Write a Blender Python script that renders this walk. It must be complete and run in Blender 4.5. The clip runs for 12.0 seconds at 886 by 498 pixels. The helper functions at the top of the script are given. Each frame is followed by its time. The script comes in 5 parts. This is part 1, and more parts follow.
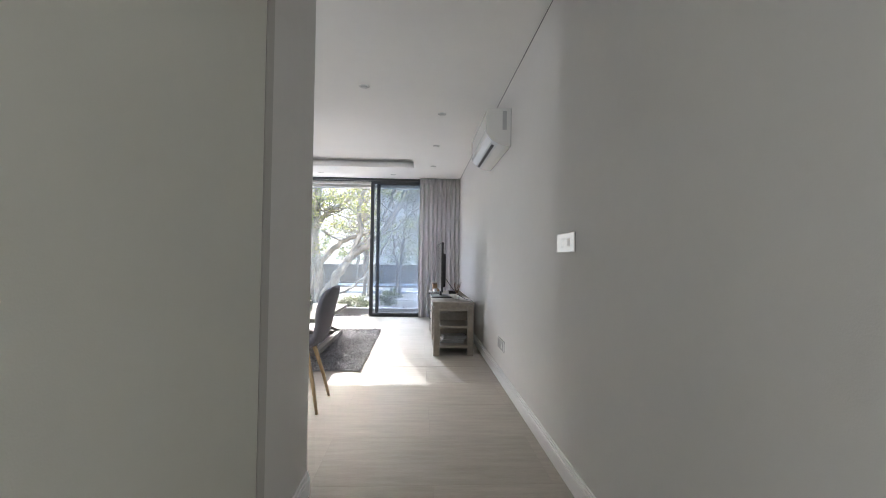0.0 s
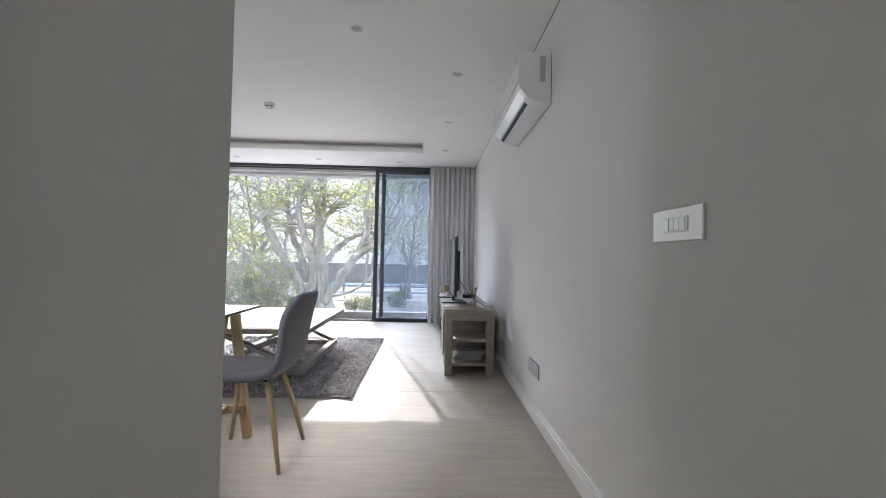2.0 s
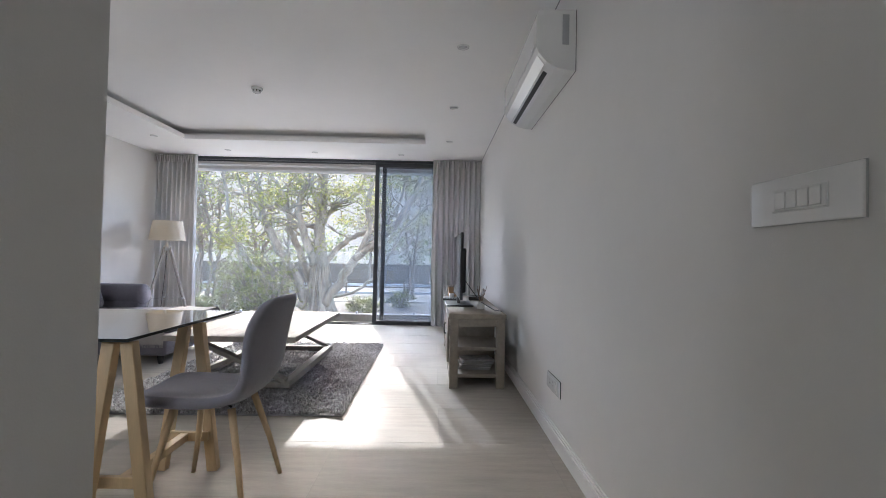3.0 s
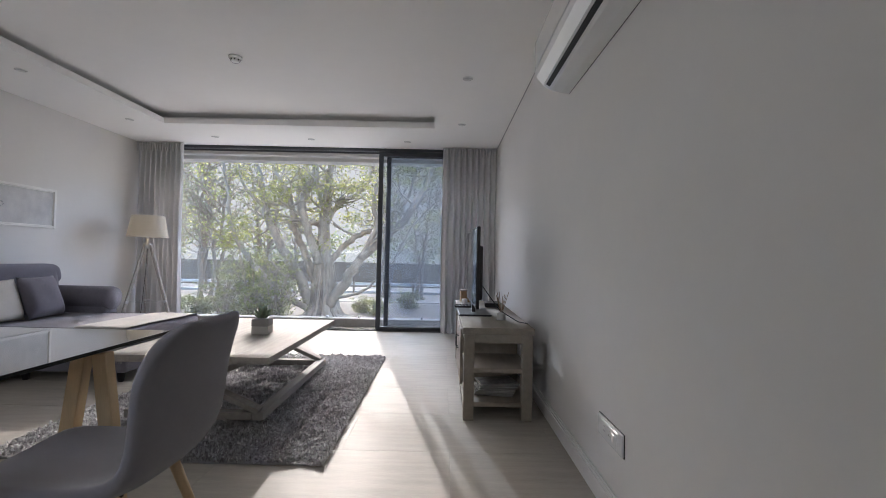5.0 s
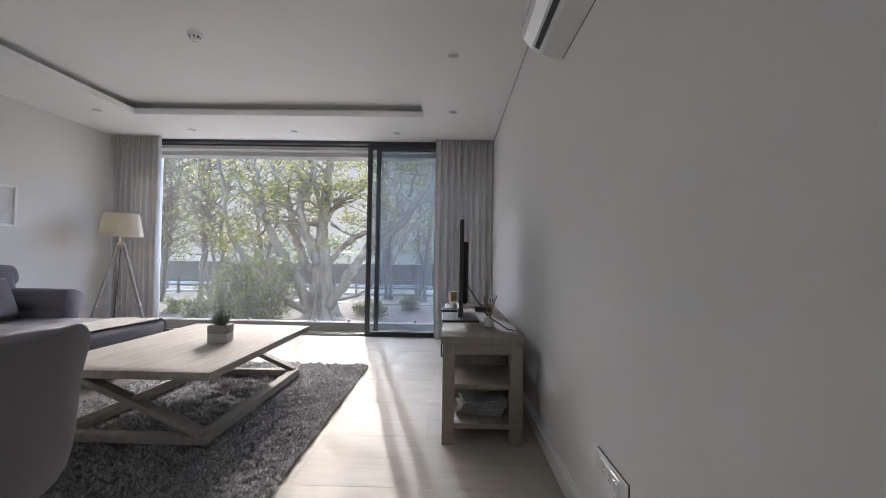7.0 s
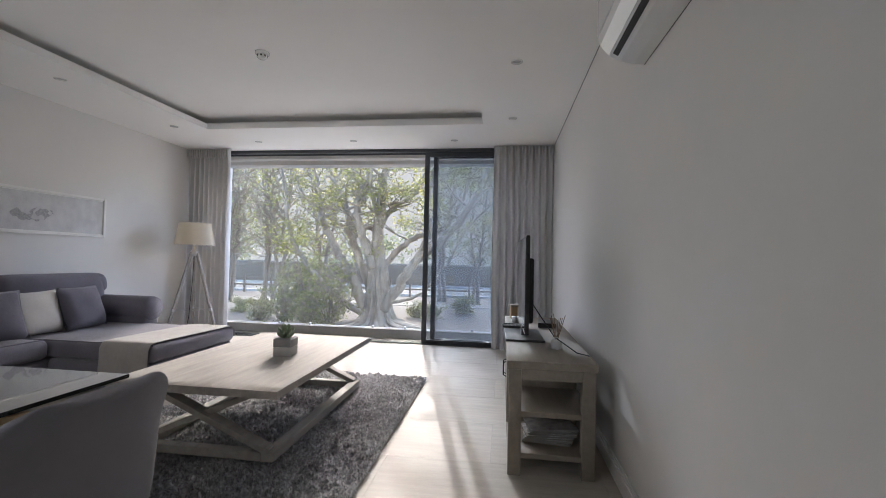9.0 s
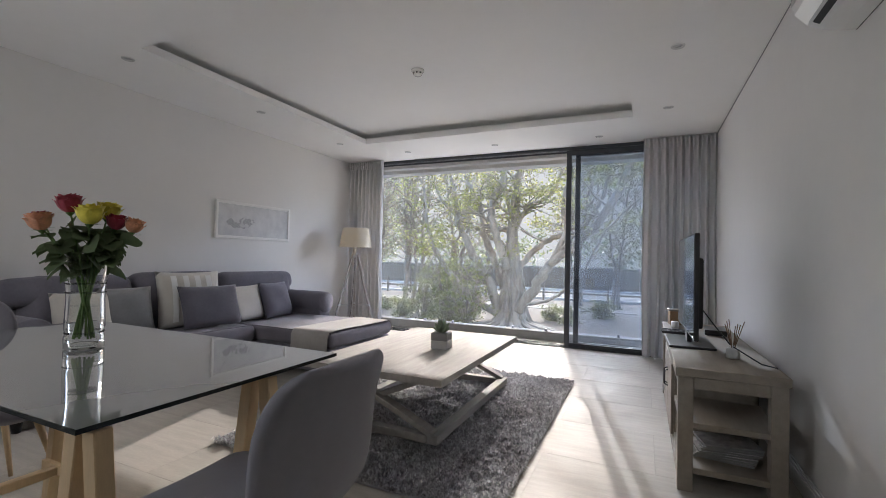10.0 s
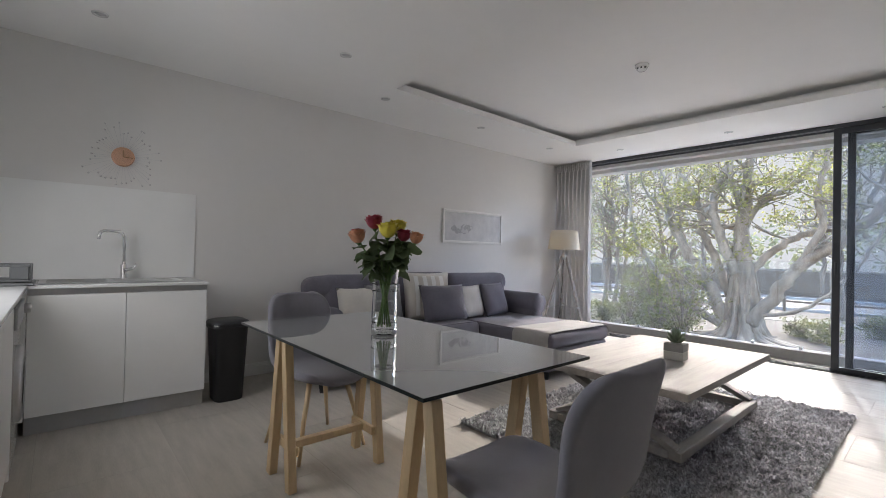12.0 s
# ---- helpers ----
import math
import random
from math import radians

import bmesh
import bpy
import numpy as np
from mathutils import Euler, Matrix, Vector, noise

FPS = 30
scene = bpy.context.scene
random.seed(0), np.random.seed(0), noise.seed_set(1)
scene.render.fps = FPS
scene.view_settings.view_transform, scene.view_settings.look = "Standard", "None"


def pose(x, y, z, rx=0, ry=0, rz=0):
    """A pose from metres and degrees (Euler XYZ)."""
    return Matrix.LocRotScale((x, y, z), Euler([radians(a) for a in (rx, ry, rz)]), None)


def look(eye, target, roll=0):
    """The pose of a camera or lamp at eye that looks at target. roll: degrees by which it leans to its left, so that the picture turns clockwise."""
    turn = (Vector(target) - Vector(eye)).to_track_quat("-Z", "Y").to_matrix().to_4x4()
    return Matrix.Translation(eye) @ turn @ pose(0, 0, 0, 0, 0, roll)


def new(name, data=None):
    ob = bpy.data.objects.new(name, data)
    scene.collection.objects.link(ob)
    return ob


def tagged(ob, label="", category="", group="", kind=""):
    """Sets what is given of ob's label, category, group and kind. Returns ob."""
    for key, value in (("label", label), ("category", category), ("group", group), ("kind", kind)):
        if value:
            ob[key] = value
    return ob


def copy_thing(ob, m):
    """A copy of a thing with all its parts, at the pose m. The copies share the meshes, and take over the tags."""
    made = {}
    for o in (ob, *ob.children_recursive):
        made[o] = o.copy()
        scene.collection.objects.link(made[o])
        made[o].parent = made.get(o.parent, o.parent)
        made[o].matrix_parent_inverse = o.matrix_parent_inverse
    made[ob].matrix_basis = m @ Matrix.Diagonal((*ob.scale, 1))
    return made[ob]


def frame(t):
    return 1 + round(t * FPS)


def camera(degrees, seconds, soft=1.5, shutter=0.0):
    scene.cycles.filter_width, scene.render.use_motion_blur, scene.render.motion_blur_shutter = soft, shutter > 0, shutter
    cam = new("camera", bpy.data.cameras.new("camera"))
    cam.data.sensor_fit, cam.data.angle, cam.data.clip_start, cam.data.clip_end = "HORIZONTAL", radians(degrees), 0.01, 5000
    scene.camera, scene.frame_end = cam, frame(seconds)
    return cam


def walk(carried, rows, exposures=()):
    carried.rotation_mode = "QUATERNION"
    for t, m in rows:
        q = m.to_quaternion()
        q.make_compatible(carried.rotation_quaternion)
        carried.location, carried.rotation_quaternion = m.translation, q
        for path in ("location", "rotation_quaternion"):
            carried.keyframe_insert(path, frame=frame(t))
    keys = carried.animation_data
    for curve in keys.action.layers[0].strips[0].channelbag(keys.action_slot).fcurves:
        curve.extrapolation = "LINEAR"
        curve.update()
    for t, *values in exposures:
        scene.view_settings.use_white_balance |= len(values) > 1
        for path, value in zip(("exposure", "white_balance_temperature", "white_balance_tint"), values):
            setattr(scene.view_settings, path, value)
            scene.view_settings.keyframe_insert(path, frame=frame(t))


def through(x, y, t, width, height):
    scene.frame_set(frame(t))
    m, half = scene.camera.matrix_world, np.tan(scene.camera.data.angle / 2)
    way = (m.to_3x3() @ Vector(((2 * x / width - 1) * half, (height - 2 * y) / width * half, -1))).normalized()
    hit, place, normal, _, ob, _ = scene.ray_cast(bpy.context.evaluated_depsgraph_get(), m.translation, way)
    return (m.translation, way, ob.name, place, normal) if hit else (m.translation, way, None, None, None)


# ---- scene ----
cam = camera(90.2, 12.0, soft=0.7)
PATH = [
    (0, (-0.006, 0.55, 1.116), (0.102, 2.546, 1.161), 0.8),
    (0.5, (0.027, 0.811, 1.12), (0.121, 2.808, 1.161), 0.9),
    (1, (0.056, 1.027, 1.112), (0.136, 3.025, 1.153), 1.0),
    (1.5, (0.029, 1.264, 1.107), (0.098, 3.262, 1.15), 1.1),
    (2, (0.016, 1.502, 1.092), (0.075, 3.5, 1.136), 1.2),
    (2.5, (0.039, 1.753, 1.085), (0.09, 3.752, 1.129), 1.2),
    (3, (0.029, 1.945, 1.075), (0.069, 3.944, 1.12), 1.1),
    (5, (0.024, 2.67, 1.082), (0.021, 4.669, 1.121), 1.2),
    (5.5, (0.038, 2.818, 1.049), (0.024, 4.817, 1.09), 1.2),
    (6, (0.065, 2.923, 1.02), (0.044, 4.922, 1.064), 1.3),
    (6.5, (0.132, 3.016, 1.028), (0.104, 5.015, 1.073), 1.1),
    (7, (0.211, 3.088, 1.06), (0.175, 5.087, 1.106), 1.0),
    (9, (0.129, 3.182, 1.167), (-0.14, 5.163, 1.209), 1.3),
    (9.5, (0.033, 3.095, 1.13), (-0.536, 5.012, 1.18), 1.3),
    (10, (0.009, 3.075, 1.147), (-0.82, 4.895, 1.186), 1.3),
    (10.5, (0.004, 3.035, 1.163), (-1.041, 4.74, 1.19), 1.4),
    (11, (-0.04, 2.974, 1.162), (-1.253, 4.564, 1.189), 1.4),
    (11.5, (-0.094, 2.903, 1.161), (-1.464, 4.359, 1.187), 1.3),
    (12, (-0.118, 2.823, 1.174), (-1.625, 4.137, 1.194), 1.3),
]
walk(cam, [(t, look(eye, target, roll)) for t, eye, target, roll in PATH], exposures=[(0.0, 4.25, 6150, 9.5), (1.0, 4.15, 6080, 10.0), (2.5, 3.97, 6000, 11.0), (3.0, 3.82, 6020, 11.5), (5.0, 3.46, 6160, 12.5), (6.5, 3.39, 6220, 12.5), (9.0, 3.45, 6240, 12.0), (12.0, 3.57, 6230, 11.5)])

# ---- light ----
SUN_AZ, SUN_EL = 13.0, 24.7          # degrees west of the window's axis, and above the horizon
TO_SUN = Vector((-math.sin(radians(SUN_AZ)) * math.cos(radians(SUN_EL)), math.cos(radians(SUN_AZ)) * math.cos(radians(SUN_EL)), math.sin(radians(SUN_EL))))
world = bpy.data.worlds.new("sky")
scene.world = world
world.use_nodes = True
wn = world.node_tree.nodes
sky = wn.new("ShaderNodeTexSky")
sky.sky_type, sky.sun_disc = "NISHITA", False
sky.sun_elevation, sky.sun_rotation = radians(SUN_EL), radians(-SUN_AZ)
sky.dust_density, sky.air_density, sky.ozone_density = 1.8, 0.65, 0.6
wn["Background"].inputs["Strength"].default_value = 0.15
world.node_tree.links.new(sky.outputs[0], wn["Background"].inputs["Color"])
sun = new("sun", bpy.data.lights.new("sun", "SUN"))
sun.data.energy, sun.data.angle, sun.data.color = 0.33, radians(0.5), (1.0, 0.95, 0.87)
sun.matrix_world = look(TO_SUN * 40, (0, 0, 0))


def fill_lamp(name, eye, target, wide, high, watts):
    """An area lamp added to fill the rooms, standing in for sky light."""
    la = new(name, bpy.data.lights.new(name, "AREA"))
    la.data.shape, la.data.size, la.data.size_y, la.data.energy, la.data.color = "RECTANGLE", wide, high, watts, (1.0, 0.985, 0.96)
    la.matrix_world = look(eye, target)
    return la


# fill lamp floating inside the kitchen, before a made-up window nobody sees
fill_lamp("kitchen_fill_light", (-2.9, 2.12, 1.62), (-2.2, 4.2, 0.1), 0.9, 1.1, 1.45)
# fill lamp added in an assumed, unseen doorway to brighten the passage
fill_lamp("passage_fill_light", (-0.58, -0.95, 1.03), (2.0, -0.95, 1.03), 0.86, 1.95, 1.35)
# extra lamp in the opening, lifts ceiling and walls above what the sky gives
fill_lamp("opening_light", (-2.3, 9.29, 1.35), (-2.0, 0.0, 1.5), 2.7, 2.3, 1.25)


# ---- materials ----
def material(name, color, rough=0.6, metal=0.0, vary=0.06, scale=6.0, bump=0.0, bump_scale=120.0, stretch=(1, 1, 1), coat=0.0, spec=0.5, sheen=0.0, per_object=0.0, color2=None):
    """A surface with slow stains and fine grain, in object metres."""
    m = bpy.data.materials.new(name)
    m.use_nodes = True
    nt = m.node_tree
    n, ln = nt.nodes, nt.links
    b = n["Principled BSDF"]
    co = n.new("ShaderNodeTexCoord")
    mp = n.new("ShaderNodeMapping")
    mp.inputs["Scale"].default_value = stretch
    ln.new(co.outputs["Object"], mp.inputs["Vector"])
    slow = n.new("ShaderNodeTexNoise")
    slow.inputs["Scale"].default_value, slow.inputs["Detail"].default_value = scale, 4
    ln.new(mp.outputs[0], slow.inputs["Vector"])
    fine = n.new("ShaderNodeTexNoise")
    fine.inputs["Scale"].default_value, fine.inputs["Detail"].default_value = scale * 9, 3
    ln.new(mp.outputs[0], fine.inputs["Vector"])
    mixed = n.new("ShaderNodeMath")
    mixed.operation = "MULTIPLY_ADD"
    mixed.inputs[1].default_value = 0.45
    ln.new(fine.outputs["Fac"], mixed.inputs[0])
    ln.new(slow.outputs["Fac"], mixed.inputs[2])
    ramp = n.new("ShaderNodeMapRange")
    ramp.inputs["From Min"].default_value, ramp.inputs["From Max"].default_value = 0.45, 1.0
    ln.new(mixed.outputs[0], ramp.inputs["Value"])
    mix = n.new("ShaderNodeMix")
    mix.data_type = "RGBA"
    c2 = color2 or tuple(min(1, c * (1 + vary)) for c in color)
    c1 = color if color2 else tuple(c * (1 - vary) for c in color)
    mix.inputs["A"].default_value, mix.inputs["B"].default_value = (*c1, 1), (*c2, 1)
    ln.new(ramp.outputs[0], mix.inputs["Factor"])
    out = mix.outputs["Result"]
    if per_object:
        info = n.new("ShaderNodeObjectInfo")
        rng = n.new("ShaderNodeMapRange")
        rng.inputs["To Min"].default_value, rng.inputs["To Max"].default_value = 1 - per_object, 1 + per_object
        ln.new(info.outputs["Random"], rng.inputs["Value"])
        hsv = n.new("ShaderNodeHueSaturation")
        ln.new(rng.outputs[0], hsv.inputs["Value"])
        ln.new(out, hsv.inputs["Color"])
        out = hsv.outputs[0]
    ln.new(out, b.inputs["Base Color"])
    b.inputs["Roughness"].default_value, b.inputs["Metallic"].default_value = rough, metal
    b.inputs["Coat Weight"].default_value, b.inputs["Specular IOR Level"].default_value = coat, spec
    b.inputs["Sheen Weight"].default_value = sheen
    if bump:
        bt = n.new("ShaderNodeTexNoise")
        bt.inputs["Scale"].default_value, bt.inputs["Detail"].default_value = bump_scale, 4
        ln.new(mp.outputs[0], bt.inputs["Vector"])
        bn = n.new("ShaderNodeBump")
        bn.inputs["Strength"].default_value, bn.inputs["Distance"].default_value = bump, 0.004
        ln.new(bt.outputs["Fac"], bn.inputs["Height"])
        ln.new(bn.outputs[0], b.inputs["Normal"])
    return m


def glass(name, color, rough=0.0, ior=1.45, dust_haze=0.0):
    """Thin clear glass: a gloss by Fresnel over a tinted, straight-through pane; a bluish scattering film is put in for
    dusty, sunlit haze.
    """
    m = bpy.data.materials.new(name)
    m.use_nodes = True
    n, ln = m.node_tree.nodes, m.node_tree.links
    n.remove(n["Principled BSDF"])
    clear, gloss, mix, fr = n.new("ShaderNodeBsdfTransparent"), n.new("ShaderNodeBsdfGlossy"), n.new("ShaderNodeMixShader"), n.new("ShaderNodeFresnel")
    clear.inputs["Color"].default_value = (*color, 1)
    gloss.inputs["Roughness"].default_value = rough
    fr.inputs["IOR"].default_value = ior
    ln.new(fr.outputs[0], mix.inputs[0])
    through_pane = clear.outputs[0]
    if dust_haze:
        film, dm, dn = n.new("ShaderNodeBsdfTranslucent"), n.new("ShaderNodeMixShader"), n.new("ShaderNodeTexNoise")
        dr = n.new("ShaderNodeMapRange")
        dn.inputs["Scale"].default_value, dn.inputs["Detail"].default_value = 2.2, 5
        dr.inputs["From Min"].default_value, dr.inputs["From Max"].default_value = 0.35, 0.7
        dr.inputs["To Min"].default_value, dr.inputs["To Max"].default_value = dust_haze * 0.5, dust_haze * 1.5
        film.inputs["Color"].default_value = (0.75, 0.82, 0.95, 1)
        ln.new(dn.outputs["Fac"], dr.inputs["Value"])
        ln.new(dr.outputs[0], dm.inputs[0])
        ln.new(clear.outputs[0], dm.inputs[1])
        ln.new(film.outputs[0], dm.inputs[2])
        through_pane = dm.outputs[0]
    ln.new(through_pane, mix.inputs[1])
    ln.new(gloss.outputs[0], mix.inputs[2])
    ln.new(mix.outputs[0], n["Material Output"].inputs["Surface"])
    return m


def cloth(name, color, vary=0.1, weave=700.0, through=0.0, per_object=0.0):
    """Woven cloth; through lets some light pass."""
    m = material(name, color, 0.95, vary=vary, scale=5, bump=0.35, bump_scale=weave, sheen=0.25, spec=0.15, per_object=per_object)
    if through:
        n, ln = m.node_tree.nodes, m.node_tree.links
        b = n["Principled BSDF"]
        tr, mix = n.new("ShaderNodeBsdfTranslucent"), n.new("ShaderNodeMixShader")
        tr.inputs["Color"].default_value = (*color, 1)
        mix.inputs[0].default_value = through
        ln.new(b.outputs[0], mix.inputs[1])
        ln.new(tr.outputs[0], mix.inputs[2])
        ln.new(mix.outputs[0], n["Material Output"].inputs["Surface"])
    return m


def leafy(name, color, color2, through=0.45):
    m = material(name, color, 0.55, scale=1.2, color2=color2, spec=0.3)
    n, ln = m.node_tree.nodes, m.node_tree.links
    b = n["Principled BSDF"]
    geo, hsv = n.new("ShaderNodeNewGeometry"), n.new("ShaderNodeHueSaturation")
    rng = n.new("ShaderNodeMapRange")
    rng.inputs["To Min"].default_value, rng.inputs["To Max"].default_value = 0.6, 1.5
    ln.new(geo.outputs["Random Per Island"], rng.inputs["Value"])
    ln.new(rng.outputs[0], hsv.inputs["Value"])
    src = b.inputs["Base Color"].links[0].from_socket
    ln.new(src, hsv.inputs["Color"])
    ln.new(hsv.outputs[0], b.inputs["Base Color"])
    tr, mix = n.new("ShaderNodeBsdfTranslucent"), n.new("ShaderNodeMixShader")
    ln.new(hsv.outputs[0], tr.inputs["Color"])
    mix.inputs[0].default_value = through
    ln.new(b.outputs[0], mix.inputs[1])
    ln.new(tr.outputs[0], mix.inputs[2])
    ln.new(mix.outputs[0], n["Material Output"].inputs["Surface"])
    return m


M_WALL = material("warm_grey_wall_paint", (0.72, 0.705, 0.685), 0.7, vary=0.02, scale=1.5, bump=0.12, bump_scale=260)
M_CREAM = material("cream_wall_paint", (0.675, 0.672, 0.61), 0.6, vary=0.02, scale=1.5, bump=0.1, bump_scale=260)
M_CEIL = material("white_ceiling_paint", (0.91, 0.905, 0.89), 0.8, vary=0.015, scale=1.2, bump=0.08, bump_scale=200)
M_TRIM = material("white_gloss_trim", (0.78, 0.78, 0.77), 0.35, vary=0.02)
M_TILE = material("grey_oak_look_tile", (0.435, 0.405, 0.36), 0.5, vary=0.12, scale=3.0, stretch=(1.0, 7.0, 1.0), bump=0.08, bump_scale=60, per_object=0.05, spec=0.09)
M_GROUT = material("grey_grout", (0.39, 0.365, 0.325), 0.9)
M_FRAME = material("charcoal_aluminium", (0.055, 0.06, 0.068), 0.42, metal=0.3, vary=0.04)
M_SEAL = material("black_rubber", (0.015, 0.015, 0.016), 0.6)
M_PANE = glass("blue_tinted_glass", (0.82, 0.853, 0.893), dust_haze=0.016)
M_CLEAR = glass("clear_glass", (0.95, 0.965, 0.955), dust_haze=0.012)
M_STEEL = material("brushed_steel", (0.55, 0.55, 0.56), 0.28, metal=1.0, vary=0.05)
M_CHROME = material("chrome", (0.75, 0.75, 0.76), 0.08, metal=1.0, vary=0.01)
M_RENDER = material("pale_render", (0.62, 0.61, 0.58), 0.85, vary=0.05, bump=0.2, bump_scale=90)
M_CONCRETE = material("pale_concrete", (0.42, 0.41, 0.385), 0.85, vary=0.12, scale=2.0, bump=0.3, bump_scale=70)
M_PATH = material("grey_path_paving", (0.19, 0.17, 0.14), 0.9, vary=0.15, scale=1.5, bump=0.3, bump_scale=40)
M_EARTH = material("dry_sandy_earth", (0.11, 0.087, 0.06), 0.95, vary=0.25, scale=0.7, bump=0.5, bump_scale=9)
M_ASPHALT = material("worn_asphalt", (0.072, 0.067, 0.06), 0.9, vary=0.15, scale=1.0, bump=0.3, bump_scale=60)
M_DARKWALL = material("dark_boundary_wall", (0.155, 0.118, 0.082), 0.85, vary=0.2, scale=0.6)
M_BARK = material("pale_fig_bark", (0.36, 0.315, 0.245), 0.9, scale=5.5, color2=(0.13, 0.108, 0.08), bump=1.0, bump_scale=18, stretch=(1, 1, 0.35))
M_BARK_DARK = material("brown_bark", (0.21, 0.165, 0.12), 0.95, vary=0.3, scale=3, bump=0.6, bump_scale=20, stretch=(1, 1, 0.3))
M_LEAF = leafy("fig_leaf", (0.15, 0.165, 0.05), (0.33, 0.315, 0.11), 0.5)
M_LEAF_FAR = leafy("grey_green_leaf", (0.15, 0.16, 0.085), (0.28, 0.275, 0.145))
M_LEAF_DARK = leafy("shrub_leaf", (0.13, 0.14, 0.052), (0.28, 0.27, 0.10), 0.5)


# ---- mesh helpers ----
def finish(ob_name, bm, mat, smooth=False):
    bmesh.ops.recalc_face_normals(bm, faces=bm.faces)
    me = bpy.data.meshes.new(ob_name)
    bm.to_mesh(me)
    bm.free()
    if smooth:
        me.polygons.foreach_set("use_smooth", [True] * len(me.polygons))
    for m in (mat if isinstance(mat, (list, tuple)) else [mat]):
        me.materials.append(m)
    return me


def part(name, bm, mat, parent=None, label="", smooth=False):
    """One mesh object, under a thing or a part."""
    ob = new(name, finish(name, bm, mat, smooth))
    if parent is not None:
        ob.parent = parent
    return tagged(ob, label)


def thing(name, at=(0, 0, 0), turn=0, label="", category="", group=""):
    ob = new(name)
    ob.empty_display_size = 0.1
    ob.matrix_world = pose(*at, 0, 0, turn)
    return tagged(ob, label, category, group)


def setting(name, bm, mat, label="", category="", parent=None, smooth=False):
    ob = part(name, bm, mat, parent, label, smooth)
    return tagged(ob, label, category, kind="structure")


def shared(name, me, parent, m):
    """Another object on the same mesh, under parent."""
    ob = new(name, me)
    ob.parent = parent
    ob.matrix_basis = m
    return ob


def box(bm, x0, x1, y0, y1, z0, z1, bevel=0.0, seg=1, m=None):
    got = bmesh.ops.create_cube(bm, size=1, matrix=Matrix.LocRotScale(((x0 + x1) / 2, (y0 + y1) / 2, (z0 + z1) / 2), None, (abs(x1 - x0), abs(y1 - y0), abs(z1 - z0))))
    vs = got["verts"]
    if bevel:
        es = list({e for v in vs for e in v.link_edges})
        got = bmesh.ops.bevel(bm, geom=es, offset=bevel, segments=seg, affect="EDGES", profile=0.5)
        vs = list({v for f in got["faces"] for v in f.verts} | {v for v in vs if v.is_valid})
    if m is not None:
        bmesh.ops.transform(bm, matrix=m, verts=vs)
    return vs


def abox(x0, x1, y0, y1, z0, z1, bevel=0.0, seg=1, m=None):
    bm = bmesh.new()
    box(bm, x0, x1, y0, y1, z0, z1, bevel, seg, m)
    return bm


def tube(bm, points, radii, seg=8, cap=True, flat=1.0):
    """A round bar along points."""
    pts = [Vector(p) for p in points]
    if not isinstance(radii, (list, tuple)):
        radii = [radii] * len(pts)
    rings, side = [], None
    for i, p in enumerate(pts):
        d = (pts[min(i + 1, len(pts) - 1)] - pts[max(i - 1, 0)]).normalized()
        if side is None:
            side = d.orthogonal().normalized()
        side = (side - d * side.dot(d)).normalized()
        up = d.cross(side)
        rings.append([bm.verts.new(p + radii[i] * (math.cos(2 * math.pi * k / seg) * side + flat * math.sin(2 * math.pi * k / seg) * up)) for k in range(seg)])
    for a, b in zip(rings, rings[1:]):
        for k in range(seg):
            bm.faces.new((a[k], a[(k + 1) % seg], b[(k + 1) % seg], b[k]))
    if cap:
        bm.faces.new(rings[0][::-1])
        bm.faces.new(rings[-1])
    return bm


def bar(bm, p0, p1, w, d, up=(0, 0, 1), bevel=0.0):
    """A straight square-sawn bar from p0 to p1, w wide (across up) and d deep."""
    p0, p1 = Vector(p0), Vector(p1)
    z = (p1 - p0).normalized()
    x = Vector(up).cross(z)
    x = x.normalized() if x.length > 1e-4 else Vector((1, 0, 0))
    y = z.cross(x)
    m = Matrix((x, y, z)).transposed().to_4x4()
    m.translation = (p0 + p1) / 2
    h = (p1 - p0).length / 2
    box(bm, -w / 2, w / 2, -d / 2, d / 2, -h, h, bevel, 1, m)
    return bm


def lathe(bm, profile, seg=24, at=(0, 0, 0), close=True):
    rings = [[bm.verts.new((at[0] + r * math.cos(2 * math.pi * k / seg), at[1] + r * math.sin(2 * math.pi * k / seg), at[2] + z)) for k in range(seg)] for r, z in profile]
    for a, b in zip(rings, rings[1:]):
        for k in range(seg):
            bm.faces.new((a[k], a[(k + 1) % seg], b[(k + 1) % seg], b[k]))
    if close:
        bm.faces.new(rings[0][::-1])
        bm.faces.new(rings[-1])
    return bm


def leaves(bm, centre, radius, count, size, rnd, flat=0.7):
    """Small folded leaves scattered in a loose ball."""
    for _ in range(count):
        d = Vector((rnd.gauss(0, 1), rnd.gauss(0, 1), rnd.gauss(0, 1))).normalized() * radius * rnd.random() ** 0.45
        p = Vector(centre) + Vector((d.x, d.y, d.z * flat))
        a = Vector((rnd.gauss(0, 1), rnd.gauss(0, 1), rnd.gauss(0, 0.7))).normalized()
        b = a.orthogonal().normalized()
        b.rotate(Matrix.Rotation(rnd.random() * 6.28, 3, a))
        s = size * rnd.uniform(0.6, 1.3)
        vs = [bm.verts.new(p + a * s * u + b * s * v) for u, v in ((-1, 0), (-0.2, 0.45), (1, 0), (-0.2, -0.45))]
        bm.faces.new(vs)


